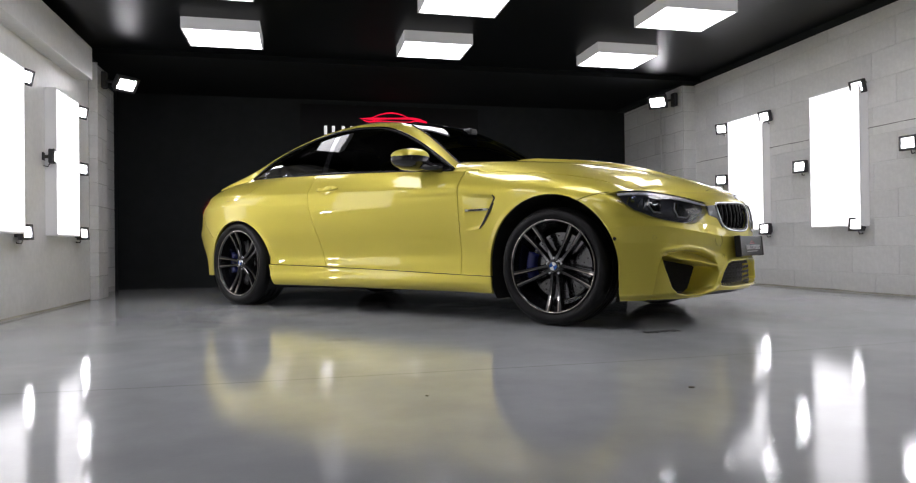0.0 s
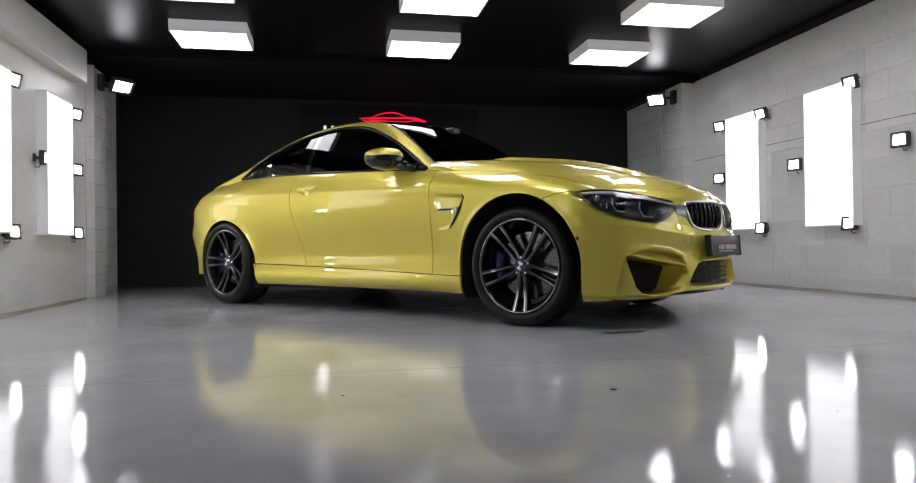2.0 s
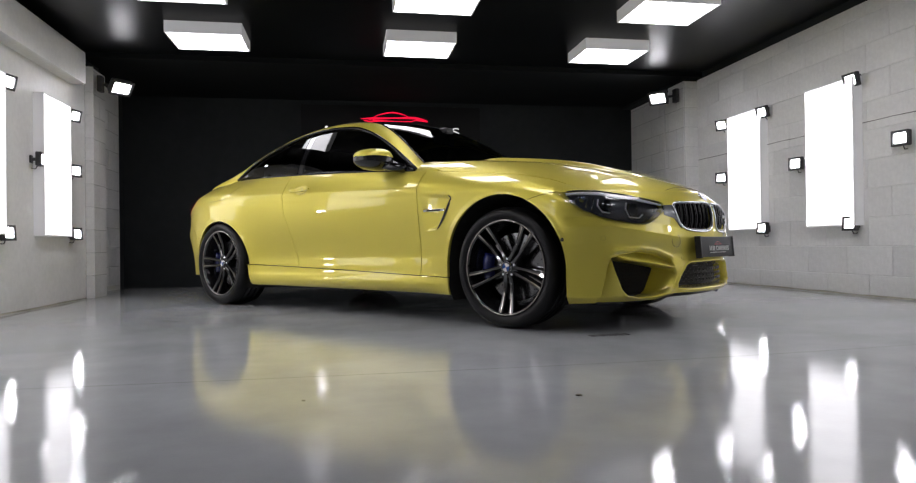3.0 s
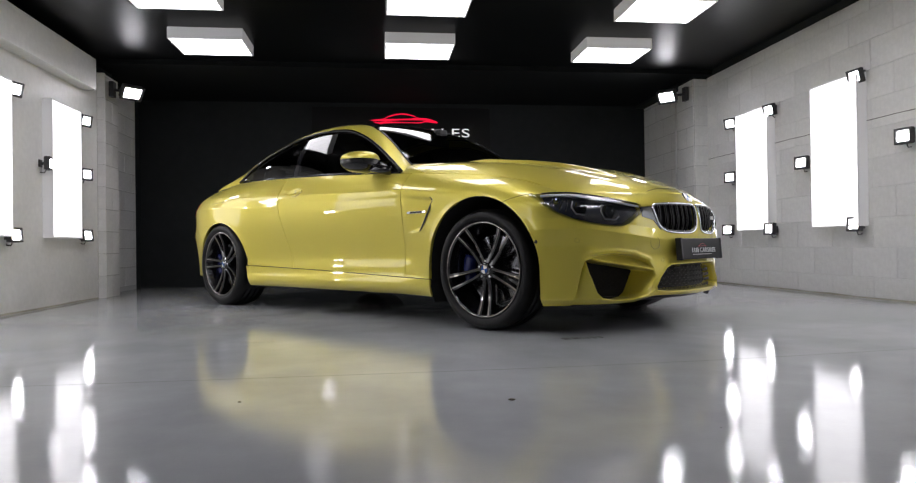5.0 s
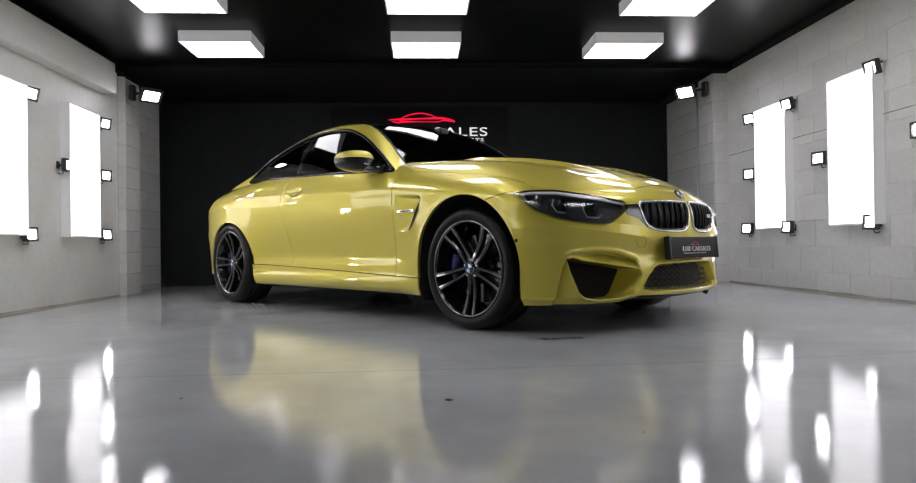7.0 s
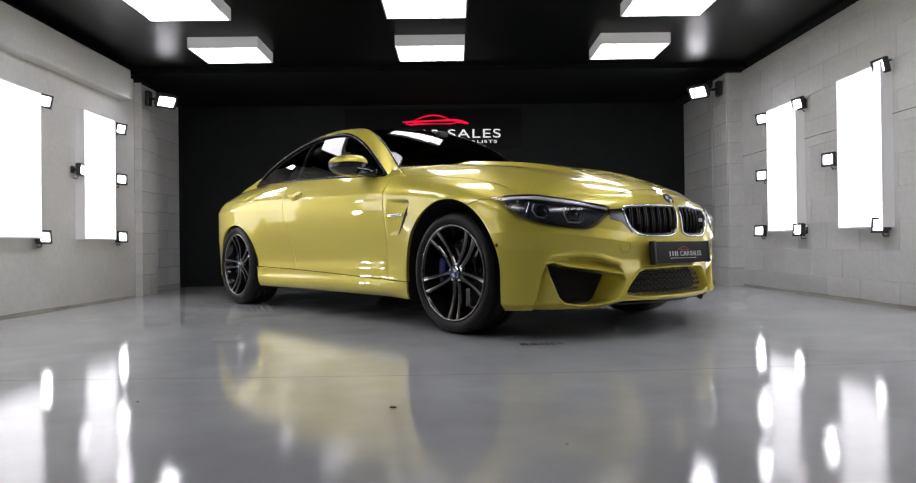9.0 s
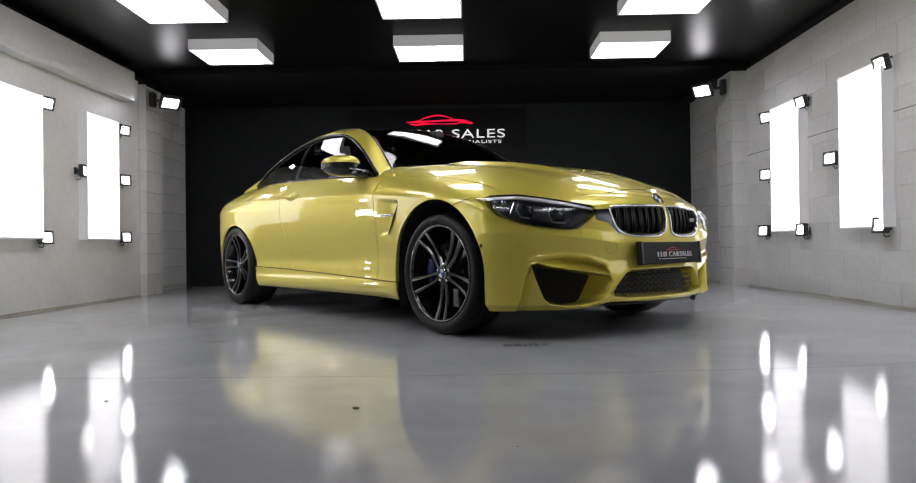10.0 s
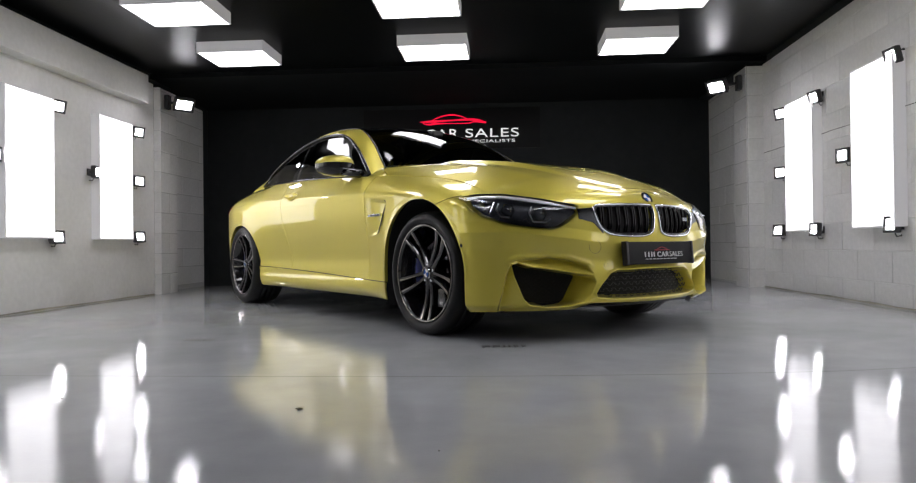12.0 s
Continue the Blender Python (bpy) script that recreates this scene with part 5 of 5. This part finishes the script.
for s in (1, -1):
    seat = new("seat")
    seat.parent = CAR
    seat["label"] = "black leather front seat"
    part("cushion", pillow(-1.70, -1.15, -s * 0.37 - 0.26, -s * 0.37 + 0.26, 0.36, 0.54), M_SEAT, seat, smooth=True)
    part("backrest", pillow(-1.76, -1.60, -s * 0.37 - 0.25, -s * 0.37 + 0.25, 0.48, 1.06, 0.38), M_SEAT, seat, smooth=True)
    part("headrest", pillow(-1.93, -1.84, -s * 0.37 - 0.13, -s * 0.37 + 0.13, 1.05, 1.23, 0.2, 0.04), M_SEAT, seat, smooth=True)
    part("cabin_side", box(-2.9, -s * 0.70 - 0.02, 0.24, -0.75, -s * 0.70 + 0.02, 0.93, 0.01), M_PLASTIC, CAR, "black inner door trim")
part("rear_bench", pillow(-2.75, -2.45, -0.6, 0.6, 0.4, 1.0, 0.3), M_SEAT, CAR, "black rear bench", smooth=True)
part("dashboard", pillow(-1.12, -0.62, -0.66, 0.66, 0.70, 0.955, 0.0, 0.06), M_PLASTIC, CAR, "black dashboard", smooth=True)
part("parcel_shelf", box(-3.3, -0.6, 0.96, -2.7, 0.6, 0.99, 0.01), M_PLASTIC, CAR)
part("cabin_floor", box(-3.3, -0.72, 0.245, -0.4, 0.72, 0.30, 0.01), M_DARK, CAR)
part("bulkhead_panel", box(-0.66, -0.72, 0.28, -0.60, 0.72, 0.93, 0.01), M_DARK, CAR)
wheel_pts = [(-1.20 + 0.06 * math.sin(t), -0.37 + 0.18 * math.cos(t), 0.90 + 0.175 * math.sin(t)) for t in np.linspace(0, 2 * math.pi, 33)[:-1]]
sw_ob = part("steering_wheel", tube(wheel_pts, 0.015, 8, True), M_SEAT, CAR, "black steering wheel", smooth=True)
part("wheel_boss", pillow(-1.23, -1.17, -0.44, -0.30, 0.84, 0.95, 0, 0.02), M_SEAT, sw_ob)
rv = part("rear_view_mirror", pillow(-1.20, -1.17, -0.115, 0.115, 1.245, 1.305, 0, 0.012), M_PLASTIC, CAR, "black rear-view mirror", smooth=True)
part("sensor_pod", pillow(-1.20, -1.12, -0.05, 0.05, 1.30, 1.37, 0, 0.02), M_PLASTIC, CAR)
for y0, x0 in ((-0.10, -0.60), (0.35, -0.60)):
    part("wiper", tube([(-0.545, y0 - 0.45, 0.985), (-0.50, y0 - 0.2, 1.013), (-0.50, y0 + 0.05, 1.02)], 0.006, 6), M_PLASTIC, CAR, "black wiper")


# ---- sign on the back wall ----
def lettering(text, height, width, x, z, mat, parent, place=None):
    cu = bpy.data.curves.new("lettering", "FONT")
    cu.body = text
    cu.size = 1.0
    cu.extrude = 0.02
    cu.space_character = 1.1
    tmp = bpy.data.objects.new("lettering_source", cu)
    scene.collection.objects.link(tmp)
    me = bpy.data.meshes.new_from_object(tmp.evaluated_get(bpy.context.evaluated_depsgraph_get()))
    bpy.data.objects.remove(tmp)
    co = np.zeros(len(me.vertices) * 3)
    me.vertices.foreach_get("co", co)
    co = co.reshape(-1, 3)
    lo, hi = co.min(0), co.max(0)
    co[:, 0] = (co[:, 0] - lo[0]) / (hi[0] - lo[0]) * width
    co[:, 1] = (co[:, 1] - lo[1]) / (hi[1] - lo[1]) * height
    me.vertices.foreach_set("co", co.ravel())
    me.materials.clear()
    me.materials.append(mat)
    ob = new("lettering", me)
    ob.parent = parent
    ob.matrix_basis = (place or pose(x, -0.016, z, 90, 0, 0)) @ Matrix.Diagonal((1, 1, 0.15, 1))
    return ob


lettering("CAR", 0.026, 0.094, 0, 0, M_PLATE_WHITE, plate, pose(0.0008, -0.035, -0.021, 90, 0, 90))
lettering("SALES", 0.026, 0.111, 0, 0, M_PLATE_WHITE, plate, pose(0.0008, 0.067, -0.021, 90, 0, 90))

sign = new("wall_sign")
sign.matrix_basis = pose(0.273, BACK, -0.07) @ Matrix.Diagonal((0.992, 1, 0.975, 1))
tagged(sign, "wide black sign with white lettering and a red car outline", "sign")
part("board", box(0.03, -0.012, 1.815, 2.29, -0.0005, 2.345, 0.002), M_SIGN, sign, "satin black board")
lettering("CAR", 0.112, 0.42, 0.83, 1.962, M_SIGN_WHITE, sign)
lettering("SALES", 0.112, 0.675, 1.345, 1.962, M_SIGN_WHITE, sign)
lettering("SPECIALISTS", 0.038, 0.62, 1.353, 1.893, M_SIGN_WHITE, sign)
for x0, x1 in ((0.32, 0.355), (0.415, 0.45), (0.535, 0.57), (0.64, 0.675)):
    part("bar", box(x0, -0.018, 1.962, x1, -0.013, 2.074, 0.002, 1), M_SIGN_WHITE, sign, "white bar")


def stroke(pts, widths):
    _, c = rounded(np.array(pts), 40)
    w = np.interp(np.linspace(0, 1, 40), np.linspace(0, 1, len(widths)), widths)
    return ribbon([Vector((x, -0.013, z)) for x, z in c], [Vector((0, -1, 0))] * 40, list(w), 0.004)


part("roof_stroke", stroke([(0.90, 2.185), (0.99, 2.225), (1.10, 2.255), (1.20, 2.258), (1.30, 2.235), (1.37, 2.205)], [0.004, 0.007, 0.009, 0.009, 0.008, 0.004]), M_RED, sign, "red car outline")
part("body_stroke", stroke([(0.76, 2.175), (0.86, 2.178), (1.0, 2.182), (1.2, 2.190), (1.4, 2.195), (1.52, 2.180), (1.61, 2.150)], [0.004, 0.016, 0.012, 0.009, 0.014, 0.016, 0.010]), M_RED, sign)
part("under_stroke", stroke([(0.80, 2.155), (0.88, 2.140), (0.95, 2.150), (1.15, 2.150), (1.38, 2.148), (1.46, 2.165), (1.60, 2.150)], [0.006, 0.014, 0.008, 0.004, 0.006, 0.008, 0.008]), M_RED, sign)


# ---- marks and bits on the floor ----
M_MARK_DARK = material("dark_stencil_paint", (0.02, 0.02, 0.02), rough=0.5, grain=0.4, grain_scale=150)
M_MARK = material("worn_floor_mark", (0.09, 0.075, 0.05), rough=0.4, grain=0.4, grain_scale=200)


def floor_marks(x0, y0, x1, y1, n, depth, half, lean, mat, label, gaps=()):
    e = new("floor_marking")
    rnd = random.Random(int(x0 * 1000))
    for k in range(n):
        t = (k + 0.5) / n
        if k in gaps:
            continue
        w = half * rnd.uniform(0.6, 1.3)
        c = Vector((x0 + (x1 - x0) * t, y0 + (y1 - y0) * t, 0.004))
        part("stroke", moved(box(-w, -depth * rnd.uniform(0.6, 1), 0, w, depth * rnd.uniform(0.6, 1), 0.0012), Matrix.Translation(c) @ pose(0, 0, 0, 0, 0, lean + rnd.uniform(-4, 4))), mat, e)
    tagged(e, label, "floor marking")


floor_marks(0.426, 3.379, 0.593, 3.367, 7, 0.045, 0.0026, 5, M_MARK, "short row of worn dark stencil strokes on the floor")
floor_marks(0.62, 4.288, 0.70, 4.294, 4, 0.055, 0.003, 5, M_MARK, "few faint worn dark strokes on the floor")
floor_marks(1.982, 3.146, 2.19, 3.164, 17, 0.034, 0.0045, 4, M_MARK_DARK, "row of dark worn stencil strokes on the floor", (3, 7, 9, 11, 14))


def grit(x, y, r, label):
    bm = bmesh.new()
    bmesh.ops.create_icosphere(bm, subdivisions=2, radius=1)
    rnd = random.Random(int(x * 977))
    for v in bm.verts:
        v.co = Vector((v.co.x * r * 1.5, v.co.y * r, max(v.co.z, -0.3) * r * 0.5)) * rnd.uniform(0.8, 1.15)
    ob = part("grit", moved(bm, Matrix.Translation((x, y, r * 0.16 + 0.001))), M_MARK)
    tagged(ob, label, "grit")


grit(1.49, 1.945, 0.008, "small dark chip lying on the floor")
grit(0.68, 2.06, 0.004, "tiny dark speck on the floor")
grit(1.94, 1.56, 0.002, "tiny dark speck on the floor")


# ---- painted concrete blocks ----
def block_mesh(length, height, depth):
    bm = box(-length / 2, 0, -height / 2, length / 2, depth, height / 2, 0.0025, 1)
    me = bpy.data.meshes.new("block")
    bm.to_mesh(me)
    bm.free()
    me.materials.append(M_BLOCK)
    return me


M_BLOCK = material("painted_block", (0.80, 0.80, 0.79), rough=0.45, grain=0.06, grain_scale=30, stains=0.06, stain_scale=2.5, bump=0.6, bump_scale=70)
nt = M_BLOCK.node_tree
info = nt.nodes.new("ShaderNodeObjectInfo")
hsv = nt.nodes.new("ShaderNodeHueSaturation")
rng = nt.nodes.new("ShaderNodeMapRange")
rng.inputs["To Min"].default_value, rng.inputs["To Max"].default_value = 0.95, 1.03
bs = nt.nodes["Principled BSDF"]
src = bs.inputs["Base Color"].links[0].from_socket
nt.links.new(info.outputs["Random"], rng.inputs["Value"])
nt.links.new(rng.outputs["Result"], hsv.inputs["Value"])
nt.links.new(src, hsv.inputs["Color"])
nt.links.new(hsv.outputs["Color"], bs.inputs["Base Color"])
BLOCK_L, BLOCK_H, JOINT = 0.44, 0.215, 0.004


def lay_blocks(parent, origin, along, face, length, top, offset=0.0, depth=0.006, joint=JOINT):
    """Blocks on a wall: origin at its foot, along: direction of the courses, face: outward normal."""
    along, face = Vector(along), Vector(face)
    turn = Matrix((along, -face, Vector((0, 0, 1)))).transposed().to_4x4()
    cache = {}
    z, row = origin[2], 0
    while z < top - 0.02:
        h = min(BLOCK_H, top - z)
        u = -((row % 2) * BLOCK_L / 2 + offset) % BLOCK_L - BLOCK_L
        while u < length - 0.01:
            a, b = max(u, 0), min(u + BLOCK_L, length)
            if b - a > 0.03:
                key = (round(b - a, 3), round(h, 3))
                if key not in cache:
                    cache[key] = block_mesh(b - a - joint, h - joint, depth)
                ob = new("block", cache[key])
                ob.parent = parent
                ob.matrix_basis = Matrix.Translation(Vector(origin) + along * ((a + b) / 2) + Vector((0, 0, z - origin[2] + h / 2))) @ turn
            u += BLOCK_L
        z += BLOCK_H
        row += 1


walls = {o.name: o for o in scene.collection.objects}
lay_blocks(walls["wall_east"], (RIGHT, 3.2, -0.02), (0, 1, 0), (-1, 0, 0), 3.63, EAST_TOP, 0.1)
lay_blocks(walls["pilaster_west"], (PILASTER_W, 6.77, 0.0), (0, 1, 0), (1, 0, 0), 0.39, WALL_TOP - 0.03, 0.22, joint=0.009)
lay_blocks(walls["pilaster_west"], (LEFT + 0.001, 6.77, 0.0), (1, 0, 0), (0, -1, 0), 0.079, WALL_TOP - 0.03)
lay_blocks(walls["wall_northwest"], (WALL_NW, 7.16, 0.05), (0, 1, 0), (1, 0, 0), 1.13, WALL_TOP + 0.03, 0.1, joint=0.010)
lay_blocks(walls["pilaster_east"], (PILASTER_E, 6.82, 0.0), (0, 1, 0), (-1, 0, 0), 0.36, EAST_TOP - 0.01, 0.05, joint=0.008)
lay_blocks(walls["pilaster_east"], (PILASTER_E + 0.012, 6.82, 0.0), (1, 0, 0), (0, -1, 0), 0.185, EAST_TOP - 0.01)
lay_blocks(walls["wall_northeast"], (WALL_NE, 7.18, 0.05), (0, 1, 0), (-1, 0, 0), 1.27, EAST_TOP, 0.2, joint=0.009)
# conduit beside the pilaster
cond = new("conduit")
part("pipe", tube([(4.597, 7.48, 2.14), (4.597, 7.48, 1.4), (4.597, 7.48, 0.575)], 0.012, 8), M_FRAME, cond, smooth=True)
part("junction_box", box(4.575, 7.435, 0.50, 4.608, 7.525, 0.575, 0.004), M_FRAME, cond)
for z in (1.9, 1.4, 0.9):
    part("saddle", box(4.582, 7.460, z - 0.012, 4.609, 7.500, z + 0.012, 0.003), M_FRAME, cond)
tagged(cond, "white painted cable conduit running down the block wall", "conduit")
